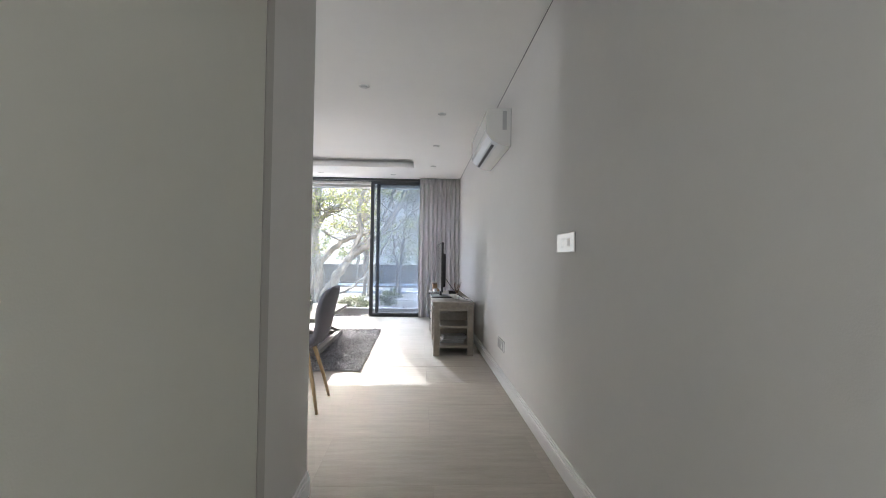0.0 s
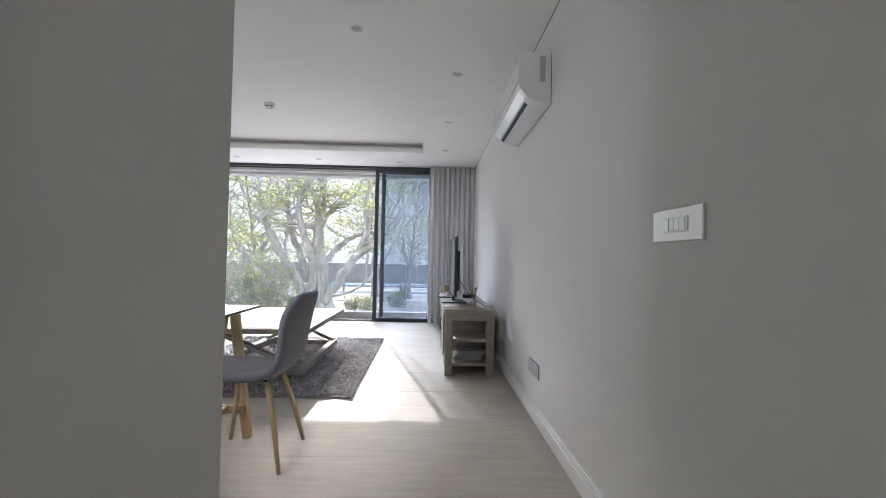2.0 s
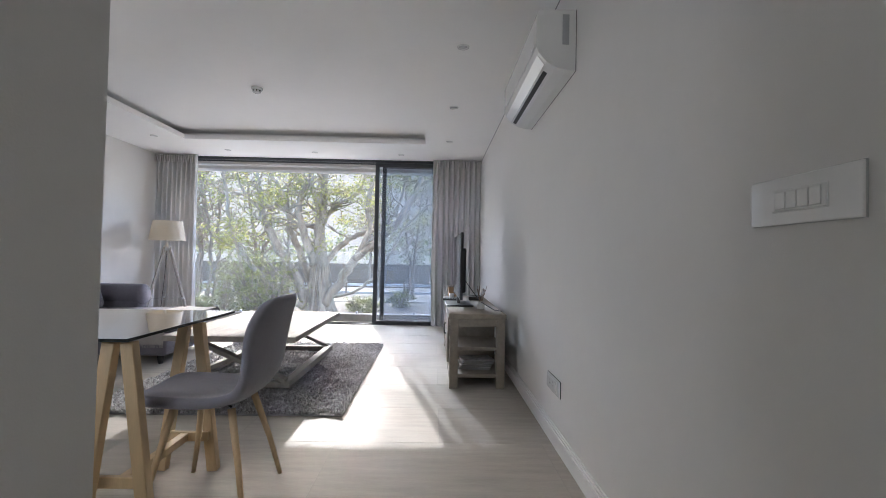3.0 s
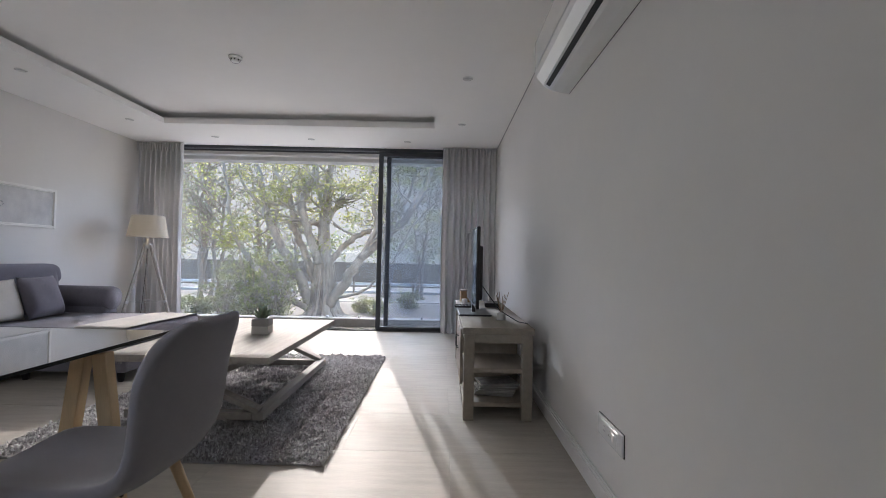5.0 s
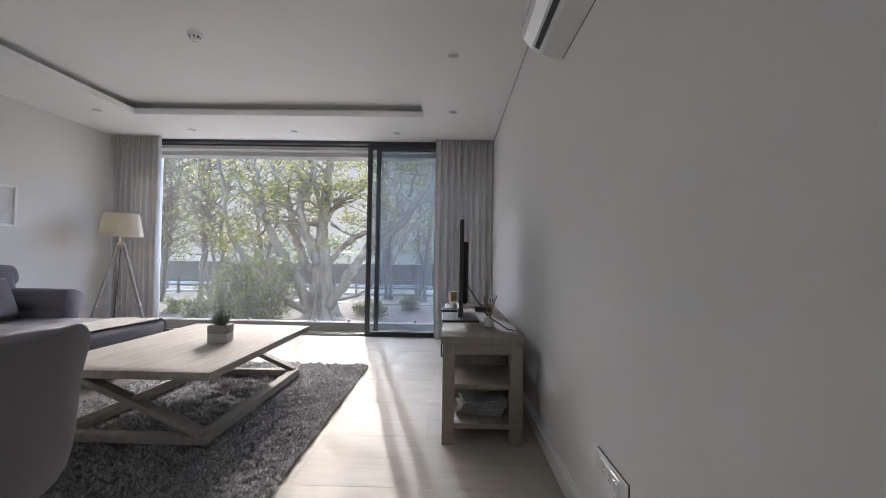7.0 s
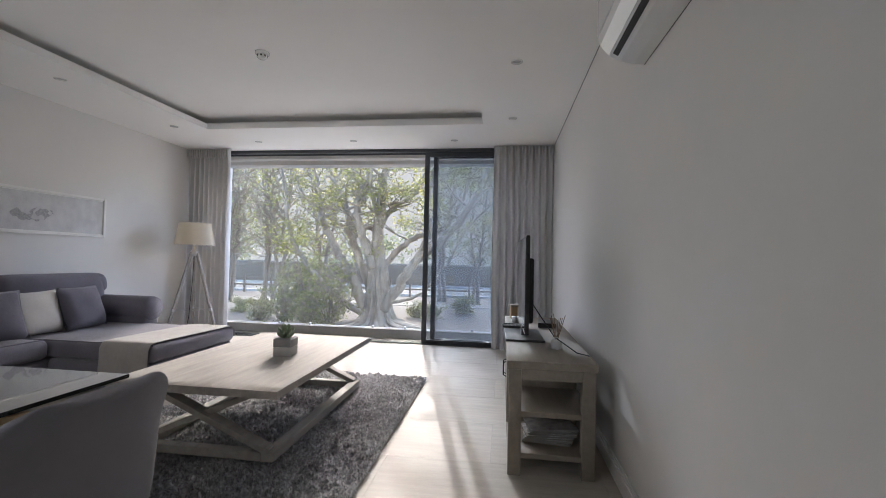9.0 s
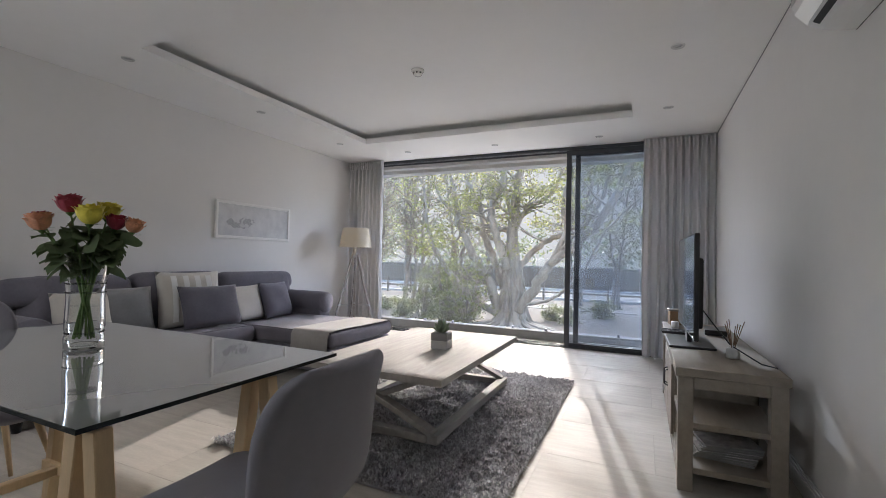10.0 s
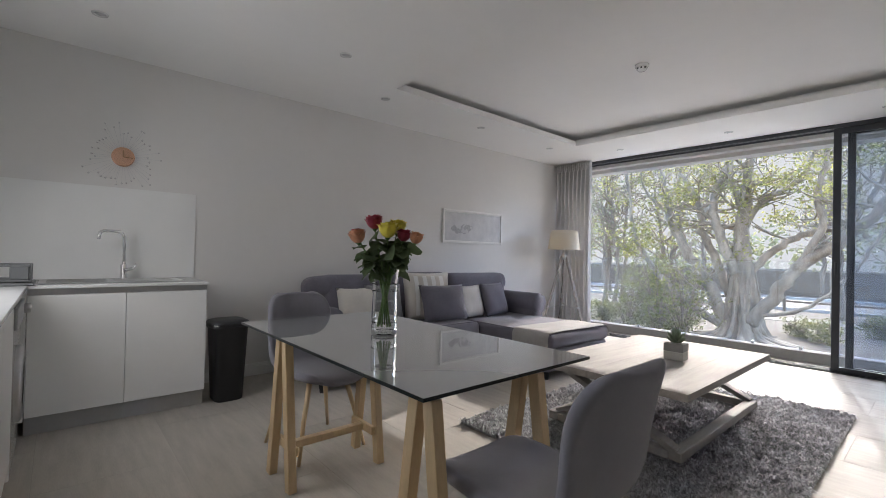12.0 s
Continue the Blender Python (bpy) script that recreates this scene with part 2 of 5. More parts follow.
# ---- the shell of the flat ----
XW, XE, YN, H = -4.38, 0.76, 9.1, 2.65          # west and east walls, window line, soffit
XC = -0.44                                        # passage's west side
setting("wall_east", abox(XE, XE + 0.2, -1.75, 10.0, -0.3, 3.1), M_WALL, "warm grey painted plaster wall along the passage and lounge", "wall")
setting("wall_west", abox(XW - 0.2, XW, 1.9, 10.0, -0.3, 3.1), M_WALL, "warm grey painted plaster wall behind the sofa", "wall")
# the opening is made up, to go with the kitchen's fill lamp
bm = bmesh.new()
for x0, x1, z0, z1 in ((XW - 0.2, -3.6, -0.3, 3.1), (-2.4, XC - 0.16, -0.3, 3.1), (-3.6, -2.4, -0.3, 1.07), (-3.6, -2.4, 2.17, 3.1)):
    box(bm, x0, x1, 1.906, 2.026, z0, z1)
setting("wall_south", bm, M_WALL, "grey painted wall behind the kitchen units", "wall")
# the doorway is unseen and assumed, cut for the passage's fill lamp
bm = bmesh.new()
for y0, y1, z0, z1 in ((-1.75, -1.4, -0.3, 3.1), (-0.5, 1.906, -0.3, 3.1), (-1.4, -0.5, 2.05, 3.1), (-1.4, -0.5, -0.3, 0.0)):
    box(bm, XC - 0.19, XC - 0.04, y0, y1, z0, z1)
setting("wall_passage", bm, M_CREAM, "cream painted wall of the entrance passage", "wall")
bm = bmesh.new()
box(bm, XC - 0.16, XC - 0.055, 1.914, 2.026, -0.3, 3.1)
box(bm, XC - 0.055, XC - 0.046, 1.932, 1.936, 0.0, H)
setting("door_lining", bm, material("taupe_lining_paint", (0.50, 0.485, 0.46), 0.6, vary=0.03), "taupe painted lining strip between two walls", "trim")
setting("wall_nib", abox(XC - 0.16, XC - 0.08, 2.03, 2.685, -0.3, 3.1), M_WALL, "short grey wall end beside the kitchen", "wall")
# unseen walls, made up; the opening is there to let sky light in
bm = bmesh.new()
for y0, y1, z0, z1 in ((-1.95, -1.2, -0.3, 3.1), (1.3, 1.906, -0.3, 3.1), (-1.2, 1.3, -0.3, 0.4), (-1.2, 1.3, 2.3, 3.1)):
    box(bm, XW - 0.2, XW, y0, y1, z0, z1)
setting("wall_unseen_side", bm, M_WALL, "plain made-up wall, unseen, with an opening for sky light", "wall")
setting("wall_unseen_end", abox(XW, XC - 0.2, -1.95, -1.75, -0.3, 3.1), M_WALL, "plain made-up end wall, unseen", "wall")
setting("wall_back", abox(XC - 0.2, XE + 0.2, -1.95, -1.75, -0.3, 3.1), M_CREAM, "plain wall closing the passage behind", "wall")

TX0, TX1, TY0, TY1 = -3.41, -0.115, 5.09, 8.01   # raised tray in the ceiling
bm = bmesh.new()
for x0, x1, y0, y1 in ((XW, TX0, 2.026, 9.35), (TX1, XE, -1.75, 9.35), (TX0, TX1, 2.026, TY0), (TX0, TX1, TY1, 9.35), (XC, TX1, -1.75, 2.026)):
    box(bm, x0, x1, y0, y1, H, H + 0.05)
for x0, x1, y0, y1 in ((TX0 - 0.03, TX0, TY0 - 0.03, TY1 + 0.03), (TX1, TX1 + 0.03, TY0 - 0.03, TY1 + 0.03), (TX0, TX1, TY0 - 0.03, TY0), (TX0, TX1, TY1, TY1 + 0.03)):
    box(bm, x0, x1, y0, y1, H + 0.05, H + 0.062)
box(bm, XW, XE, -1.75, 9.35, H + 0.135, H + 0.3)
for x0, x1, y0, y1 in ((TX0 - 0.2, TX0 - 0.18, TY0 - 0.2, TY1 + 0.2), (TX1 + 0.10, TX1 + 0.12, TY0 - 0.2, TY1 + 0.2), (TX0 - 0.18, TX1 + 0.10, TY0 - 0.2, TY0 - 0.18), (TX0 - 0.18, TX1 + 0.10, TY1 + 0.18, TY1 + 0.2)):
    box(bm, x0, x1, y0, y1, H + 0.05, H + 0.135)
setting("ceiling", bm, M_CEIL, "white ceiling with a raised rectangular tray", "ceiling")

# grey strip painted for the gap's shade where the east wall meets the ceiling
setting("gap_shade_strip", abox(XE - 0.005, XE - 0.0005, -1.7, 8.9, H - 0.007, H - 0.001), material("gap_shade_grey", (0.32, 0.32, 0.32), 0.9), "thin grey strip painted for the shade under the ceiling edge", "trim")


def skirting(name, x0, x1, y0, y1, inward):
    """Skirting with a stepped, eased top; inward is the way it faces."""
    bm = bmesh.new()
    ix, iy = inward
    for depth, h0, h1 in ((0.018, 0.0, 0.085), (0.013, 0.085, 0.10), (0.008, 0.10, 0.112)):
        if ix:
            box(bm, x0, x0 + ix * depth, y0, y1, h0, h1, 0.002)
        else:
            box(bm, x0, x1, y0, y0 + iy * depth, h0, h1, 0.002)
    return setting(name, bm, M_TRIM, "white moulded skirting board", "baseboard")


skirting("baseboard_east", XE, XE, -1.75, 9.1, (-1, 0))
skirting("baseboard_west", XW, XW, 3.7, 9.1, (1, 0))
skirting("baseboard_nib", XC - 0.08, XC, 2.03, 2.685, (1, 0))
skirting("baseboard_passage", XC - 0.04, XC, -1.75, 1.9, (1, 0))

# ---- window wall: head track, sliding panels, balcony ----
setting("lintel", abox(XW, XE, 9.35, 9.5, H - 0.06, H + 0.3), M_RENDER, "pale rendered beam over the opening", "lintel")
bm = bmesh.new()
for y0, y1, drop in ((9.06, 9.085, 0.042), (9.135, 9.165, 0.034), (9.215, 9.24, 0.042)):
    box(bm, XW, XE, y0, y1, H - drop, H - 0.001)
setting("head_lining", abox(XW, XE, 9.064, 9.236, H - 0.012, H - 0.003), M_RENDER, "pale lining between the head tracks", "lining")
setting("head_track", bm, M_FRAME, "charcoal aluminium head track of the sliding doors", "track")
bm = bmesh.new()
box(bm, XW, XE, 9.05, 9.26, -0.02, 0.006)
for y in (9.07, 9.12, 9.17, 9.22):
    box(bm, XW, XE, y - 0.004, y + 0.004, 0.006, 0.016)
setting("floor_track", bm, M_FRAME, "charcoal floor track of the sliding doors", "track")


def sliding_panel(y, x0, x1, name):
    d = thing(name, (x0, y, 0.016), label="charcoal framed sliding glass door, pushed open", category="sliding door", group="sliding doors")
    w, h, s = x1 - x0, H - 0.045 - 0.016, 0.065
    for n, a in (("stile", (0, s, 0, h)), ("stile", (w - s, w, 0, h)), ("rail", (s, w - s, 0, 0.045)), ("rail", (s, w - s, h - 0.06, h))):
        part(n, abox(a[0], a[1], -0.018, 0.018, a[2], a[3], 0.003), M_FRAME, d)
    p = part("pane", abox(s - 0.004, w - s + 0.004, -0.004, 0.004, 0.04, h - 0.055), M_PANE, d, "blue tinted glass pane")
    hd = part("handle", abox(0.02, 0.045, -0.034, -0.018, 1.0, 1.16, 0.004), M_FRAME, d, "recessed black pull handle")
    return d


sliding_panel(9.105, -0.945, 0.70, "sliding_door")
sliding_panel(9.195, -0.84, 0.757, "sliding_door")

setting("balcony_slab", abox(XW - 0.2, XE + 0.2, 9.26, 9.95, -0.3, -0.03), M_CONCRETE, "pale concrete balcony floor", "balcony")
setting("balcony_kerb", abox(XW - 0.2, XE + 0.2, 9.60, 9.78, -0.03, 0.095, 0.006), M_CONCRETE, "low concrete upstand at the balcony's edge", "kerb")
setting("balcony_soffit", abox(XW - 0.4, XE + 0.4, 9.5, 9.95, H + 0.04, H + 0.3), M_RENDER, "pale slab over the balcony", "soffit")
setting("balcony_beam", abox(XW - 0.4, XE + 0.4, 9.72, 9.95, H - 0.07, H + 0.04), M_RENDER, "pale edge beam over the balcony", "beam")
setting("facade", abox(-9, XW - 0.2, 9.2, 9.4, -1.2, 6.0), M_RENDER, "pale rendered outside wall", "wall")
setting("facade_far", abox(XE + 0.2, 6, 9.2, 9.4, -1.2, 6.0), M_RENDER, "pale rendered outside wall", "wall")
setting("facade_top", abox(XW - 0.2, XE + 0.2, 9.35, 9.5, H + 0.3, 6.0), M_RENDER, "pale rendered outside wall above the window", "wall")
setting("slab_edge", abox(-9, 6, 9.3, 9.95, -1.2, -0.31), M_CONCRETE, "concrete base of the balcony", "wall")

bal = thing("glass_balustrade", (0, 9.69, 0.095), label="frameless clear glass balustrade with steel clamps", category="balustrade")
xs = [XW - 0.1, -3.05, -1.55, -0.05, XE + 0.1]
for a, b in zip(xs, xs[1:]):
    p = part("pane", abox(a + 0.008, b - 0.008, -0.006, 0.006, 0.0, 1.075, 0.002), M_CLEAR, bal)
    p.visible_shadow = False
    for cx in (a + 0.25, b - 0.25):
        part("clamp", abox(cx - 0.016, cx + 0.016, -0.018, 0.018, 0.0, 0.035, 0.003), M_STEEL, bal)

# ---- outside ground ----
GZ = -1.0
setting("ground", abox(-400, 400, 9.0, 900, GZ - 0.2, GZ), M_EARTH, "dry sandy ground with sparse growth", "ground")
# made-up strip hidden below the kerb, added to reflect light up indoors
setting("bounce_strip", abox(-30, 20, 9.95, 14.2, GZ, GZ + 0.02), material("bounce_strip_tone", (0.21, 0.187, 0.152), 0.85, vary=0.15), "unseen pale strip below the balcony, added to bounce light indoors", "pavement")
setting("road", abox(-200, 200, 27.5, 34.5, GZ, GZ + 0.012), M_ASPHALT, "grey asphalt road beyond the trees", "road")
setting("pavement", abox(-60, 40, 22.6, 24.0, GZ, GZ + 0.02), M_PATH, "pale paved footpath under the trees", "pavement")
setting("kerb", abox(-200, 200, 27.3, 27.5, GZ, GZ + 0.13, 0.01), M_CONCRETE, "pale concrete road kerb", "kerb")
setting("kerb_far", abox(-200, 200, 34.5, 34.7, GZ, GZ + 0.13, 0.01), M_CONCRETE, "pale concrete road kerb", "kerb")
setting("garden_edging", abox(-30, 20, 14.2, 14.35, GZ, GZ + 0.1, 0.01), M_CONCRETE, "pale concrete edging of the planting bed", "kerb")
haze = bpy.data.materials.new("pale_hazy_sky")
haze.use_nodes = True
hn = haze.node_tree.nodes
hn.remove(hn["Principled BSDF"])
he = hn.new("ShaderNodeEmission")
he.inputs["Color"].default_value, he.inputs["Strength"].default_value = (0.97, 0.975, 0.98, 1), 0.066
haze.node_tree.links.new(he.outputs[0], hn["Material Output"].inputs["Surface"])
setting("backdrop", abox(-260, 200, 150.0, 150.5, GZ, 40), haze, "pale hazy sky low over the distance", "sky")
setting("boundary_wall", abox(-90, 60, 38.0, 38.3, GZ, GZ + 1.55), M_DARKWALL, "long dark boundary wall across the road", "wall")

# ---- more materials ----
M_CURTAIN = cloth("pale_grey_curtain", (0.67, 0.663, 0.665), 0.06, 900, 0.24)
M_OAK = material("pale_limed_oak", (0.245, 0.21, 0.17), 0.55, vary=0.16, scale=4, stretch=(6, 0.8, 6), bump=0.12, bump_scale=40)
M_BEECH = material("honey_beech", (0.62, 0.46, 0.27), 0.42, vary=0.10, scale=5, stretch=(7, 7, 0.8), bump=0.06, bump_scale=60)
M_WHITEWASH = material("whitewashed_oak", (0.37, 0.35, 0.325), 0.66, vary=0.18, scale=4, stretch=(6, 0.7, 6), bump=0.15, bump_scale=40, spec=0.12)
M_SOFA = cloth("charcoal_blue_upholstery", (0.168, 0.161, 0.19), 0.15, 800)
M_SOFA_DARK = cloth("dark_slate_cushion_cloth", (0.142, 0.137, 0.166), 0.12, 700)
M_PALE_CLOTH = cloth("oatmeal_linen", (0.62, 0.59, 0.54), 0.06, 600)
M_MID_CLOTH = cloth("grey_linen", (0.22, 0.22, 0.225), 0.1, 600)
M_THROW = cloth("grey_woven_throw", (0.36, 0.345, 0.33), 0.12, 300)
M_CHAIR = cloth("mid_grey_chair_felt", (0.238, 0.23, 0.262), 0.08, 900)
M_RUG = leafy("charcoal_shag", (0.34, 0.34, 0.355), (0.72, 0.71, 0.725), 0.65)
M_BLACK = material("black_plastic", (0.012, 0.012, 0.014), 0.35, vary=0.1)
M_SCREEN = material("dark_screen_glass", (0.01, 0.011, 0.014), 0.06, vary=0.02)
M_WHITE_PLASTIC = material("white_plastic", (0.82, 0.82, 0.81), 0.16, vary=0.015, coat=0.6)
M_GREY_PLASTIC = material("grey_plastic", (0.45, 0.46, 0.47), 0.4)
M_CABINET = material("white_cabinet_lacquer", (0.80, 0.80, 0.785), 0.28, vary=0.012)
M_WORKTOP = material("white_stone_worktop", (0.76, 0.76, 0.75), 0.2, vary=0.03, scale=20)
M_PLINTH = material("grey_plinth", (0.46, 0.455, 0.45), 0.4)
M_SHADE = cloth("cream_linen_shade", (0.70, 0.67, 0.60), 0.04, 900, 0.45)
M_PAPER = material("white_paper", (0.80, 0.80, 0.78), 0.7, vary=0.02)
M_SKETCH = material("grey_wash_drawing", (0.68, 0.68, 0.68), 0.8, scale=9, color2=(0.52, 0.52, 0.535))
M_SILVER = material("silver_white_frame", (0.80, 0.79, 0.77), 0.35, vary=0.05)
M_PULP = material("greyish_magazine_paper", (0.24, 0.235, 0.23), 0.7, vary=0.1, scale=30)
M_COPPER = material("copper", (0.80, 0.50, 0.36), 0.25, metal=0.9, vary=0.05)
M_POT = material("pale_cast_concrete", (0.50, 0.48, 0.45), 0.85, vary=0.1, scale=20, bump=0.3, bump_scale=200)
M_POT_DARK = material("dark_cast_concrete", (0.26, 0.25, 0.245), 0.8, vary=0.1, scale=20)
M_SUCC = material("blue_green_succulent", (0.20, 0.25, 0.165), 0.5, vary=0.2, scale=15)
M_STEM = material("rose_stem_green", (0.12, 0.20, 0.06), 0.5, vary=0.2, scale=15)
M_ROSE_LEAF = leafy("rose_leaf", (0.105, 0.155, 0.07), (0.20, 0.25, 0.13), 0.4)
M_RED = material("red_petal", (0.33, 0.022, 0.05), 0.6, vary=0.3, scale=20, sheen=0.3)
M_YELLOW = material("yellow_petal", (0.78, 0.66, 0.07), 0.6, vary=0.15, scale=20, sheen=0.3)
M_ORANGE = material("orange_petal", (0.66, 0.30, 0.16), 0.6, vary=0.3, scale=20, sheen=0.3)
M_GLASS_TOP = material("grey_backed_table_glass", (0.30, 0.305, 0.30), 0.025, vary=0.04, scale=2.0, spec=1.0, coat=1.0)
M_GLASS_EDGE = material("dark_green_glass_edge", (0.012, 0.018, 0.018), 0.2)
M_VASE = glass("vase_glass", (0.955, 0.968, 0.962), 0.03, 1.32)
M_WATER = glass("vase_water", (0.92, 0.94, 0.91), 0.0, 1.15)
M_BIN = material("black_bin_plastic", (0.02, 0.02, 0.022), 0.4, vary=0.1)
M_RACK = material("dark_grey_coated_wire", (0.16, 0.165, 0.17), 0.4)
M_REED = material("brown_reed", (0.20, 0.13, 0.08), 0.7)
M_WOOD_DARK = material("warm_brown_wood", (0.30, 0.18, 0.09), 0.5, vary=0.15, scale=8, stretch=(6, 6, 1))
M_MAG = material("printed_magazine", (0.35, 0.34, 0.34), 0.4, vary=0.5, scale=25, per_object=0.4)


# ---- soft shapes ----
def cushion(bm, w, h, d, m=None, n=12, pinch=0.55):
    """A stuffed cushion, w by h, d thick at its middle, seams at the rim."""
    front, back = {}, {}
    for i in range(n + 1):
        for j in range(n + 1):
            u, v = 2 * i / n - 1, 2 * j / n - 1
            f = ((1 - abs(u) ** 2.6) * (1 - abs(v) ** 2.6)) ** pinch
            bow = 1 - 0.06 * (1 - abs(u)) * abs(v) - 0.0
            x, z = u * w / 2 * (1 - 0.05 * (1 - v * v) * abs(u) ** 3), v * h / 2 * (1 - 0.06 * (1 - u * u) * abs(v) ** 3)
            y = d / 2 * f + 0.004 * math.sin(5 * u + 3 * v)
            rim = i in (0, n) or j in (0, n)
            front[i, j] = bm.verts.new((x, -y if not rim else 0, z))
            back[i, j] = front[i, j] if rim else bm.verts.new((x, y, z))
    for g in (front, back):
        for i in range(n):
            for j in range(n):
                bm.faces.new((g[i, j], g[i + 1, j], g[i + 1, j + 1], g[i, j + 1]))
    if m is not None:
        bmesh.ops.transform(bm, matrix=m, verts=list({*front.values(), *back.values()}))
    return bm


def pad(bm, x0, x1, y0, y1, z0, z1, r=0.05, seg=4):
    """An upholstered block with rounded edges."""
    return box(bm, x0, x1, y0, y1, z0, z1, r, seg)


def welt(bm, x0, x1, y0, y1, z, r=0.007):
    tube(bm, [(x0, y0, z), (x1, y0, z), (x1, y1, z), (x0, y1, z), (x0, y0, z)], r, 6, False)
    return bm


# ---- curtains ----
def curtain(x0, x1, y, folds, seed, label):
    rnd = random.Random(seed)
    c = thing("curtain", ((x0 + x1) / 2, y, 0.0), label=label, category="curtain", group="curtains")
    hx, n, rows = (x1 - x0) / 2, folds * 12, 26
    ph = [rnd.uniform(-0.5, 0.5) for _ in range(folds + 2)]
    am = [rnd.uniform(0.7, 1.25) for _ in range(folds + 2)]
    bm = bmesh.new()
    layers = []
    for off in (-0.0015, 0.0015):
        grid = []
        for r in range(rows + 1):
            z = 0.012 + (H - 0.02) * r / rows
            row = []
            for i in range(n + 1):
                u = i / n * folds
                k = int(min(u, folds - 1e-6))
                f = u - k
                a = am[k] * (1 - f) + am[k + 1] * f
                p = ph[k] * (1 - f) + ph[k + 1] * f
                hang = 0.75 + 0.35 * (1 - r / rows)
                wave = math.sin(2 * math.pi * u + p * (1 - r / rows) * 1.6) * 0.046 * a * hang
                wave += 0.010 * math.sin(4 * math.pi * u + 2 * p) * (1 - r / rows)
                xx = -hx + 2 * hx * i / n + 0.010 * math.sin(2.2 * r / rows * 3 + p * 4) * (1 - r / rows)
                row.append(bm.verts.new((xx, wave + off, z)))
            grid.append(row)
        layers.append(grid)
    for g in layers:
        for r in range(rows):
            for i in range(n):
                bm.faces.new((g[r][i], g[r][i + 1], g[r + 1][i + 1], g[r + 1][i]))
    part("drape", bm, M_CURTAIN, c, "", True)
    hb = bmesh.new()
    for k in range(folds * 2):
        xk = -hx + (k + 0.5) * hx / folds
        tube(hb, [(xk, -0.045, H - 0.14), (xk, -0.05, H - 0.07), (xk, -0.042, H - 0.015)], [0.006, 0.012, 0.010], 6)
    part("pleat_heading", hb, M_CURTAIN, c, "pinch-pleated heading tape", True)
    part("curtain_rail", abox(-hx, hx, -0.012, 0.012, H - 0.014, H - 0.002), M_WHITE_PLASTIC, c)
    return c


curtain(-0.01, 0.756, 8.95, 9, 2, "pale grey floor-length curtain drawn open, pinch pleated")
curtain(-4.365, -3.72, 8.95, 9, 6, "pale grey floor-length curtain gathered beside the lamp")


# ---- air conditioner ----
def air_conditioner():
    y0, y1 = 4.24, 5.30
    a = thing("air_conditioner", (XE, y0, 2.08), label="white wall-mounted split air conditioner, louvre slightly open", category="air conditioner")
    prof = [(0.0, 0.325), (0.185, 0.325), (0.208, 0.315), (0.214, 0.295), (0.211, 0.13), (0.20, 0.095), (0.158, 0.045), (0.11, 0.018), (0.05, 0.004), (0.0, 0.0)]
    L = y1 - y0
    bm = bmesh.new()
    a0 = [bm.verts.new((-x, 0, z)) for x, z in prof]
    a1 = [bm.verts.new((-x, L, z)) for x, z in prof]
    n = len(prof)
    for i in range(n):
        bm.faces.new((a0[i], a0[(i + 1) % n], a1[(i + 1) % n], a1[i]))
    bm.faces.new(a0)
    bm.faces.new(a1[::-1])
    part("body", bm, M_WHITE_PLASTIC, a)
    part("louvre", bar(bmesh.new(), (-0.1803, 0.03, 0.0688), (-0.1803, L - 0.03, 0.0688), 0.004, 0.062, up=(0.64, 0, -0.77)), M_WHITE_PLASTIC, a, "pale blue-white louvre flap")
    part("outlet_slot", bar(bmesh.new(), (-0.1395, 0.10, 0.0338), (-0.1395, L - 0.04, 0.0338), 0.004, 0.026, up=(0.87, 0, -0.49)), M_SEAL, a, "dark air outlet slot")
    part("side_label", abox(-0.075, -0.04, -0.003, 0.0, 0.14, 0.30), M_GREY_PLASTIC, a, "grey printed rating label")
    # dark sheet added to draw the dark line of the gap at the wall
    part("back_gap_line", abox(-0.004, -0.0005, -0.002, L + 0.002, -0.001, 0.326), material("dark_grey_gap_line", (0.14, 0.14, 0.145), 0.6), a)
    part("panel_seam", abox(-0.2135, -0.2105, 0.005, L - 0.005, 0.128, 0.131), M_GREY_PLASTIC, a)
    part("badge", abox(-0.2138, -0.2115, 0.05, 0.12, 0.15, 0.162), M_GREY_PLASTIC, a)
    return a


air_conditioner()


# ---- wall plates ----
def light_switch():
    s = thing("light_switch", (XE, 2.805, 1.209), label="white four-gang light switch on a glossy plate", category="light switch")
    part("plate", abox(-0.009, 0, -0.132, 0.132, -0.05, 0.05, 0.003, 2), M_WHITE_PLASTIC, s)
    # grey rim just past the plate, its shadow on the wall put in as colour
    part("plate_shadow", abox(-0.004, -0.0003, -0.1325, 0.1325, -0.0504, 0.0504), M_GREY_PLASTIC, s, "thin dark rim painted for the shadow around the plate")
    part("bezel", abox(-0.0105, -0.009, -0.067, 0.067, -0.024, 0.024, 0.0006), M_WHITE_PLASTIC, s)
    part("insert", abox(-0.0125, -0.0105, -0.065, 0.065, -0.022, 0.022, 0.0008), M_WHITE_PLASTIC, s)
    for k in range(4):
        y = -0.042 + 0.028 * k
        part("rocker", abox(-0.0145, -0.0125, y - 0.0134, y + 0.0134, -0.018, 0.018, 0.0015, 1, None), M_WHITE_PLASTIC, s)
    return s


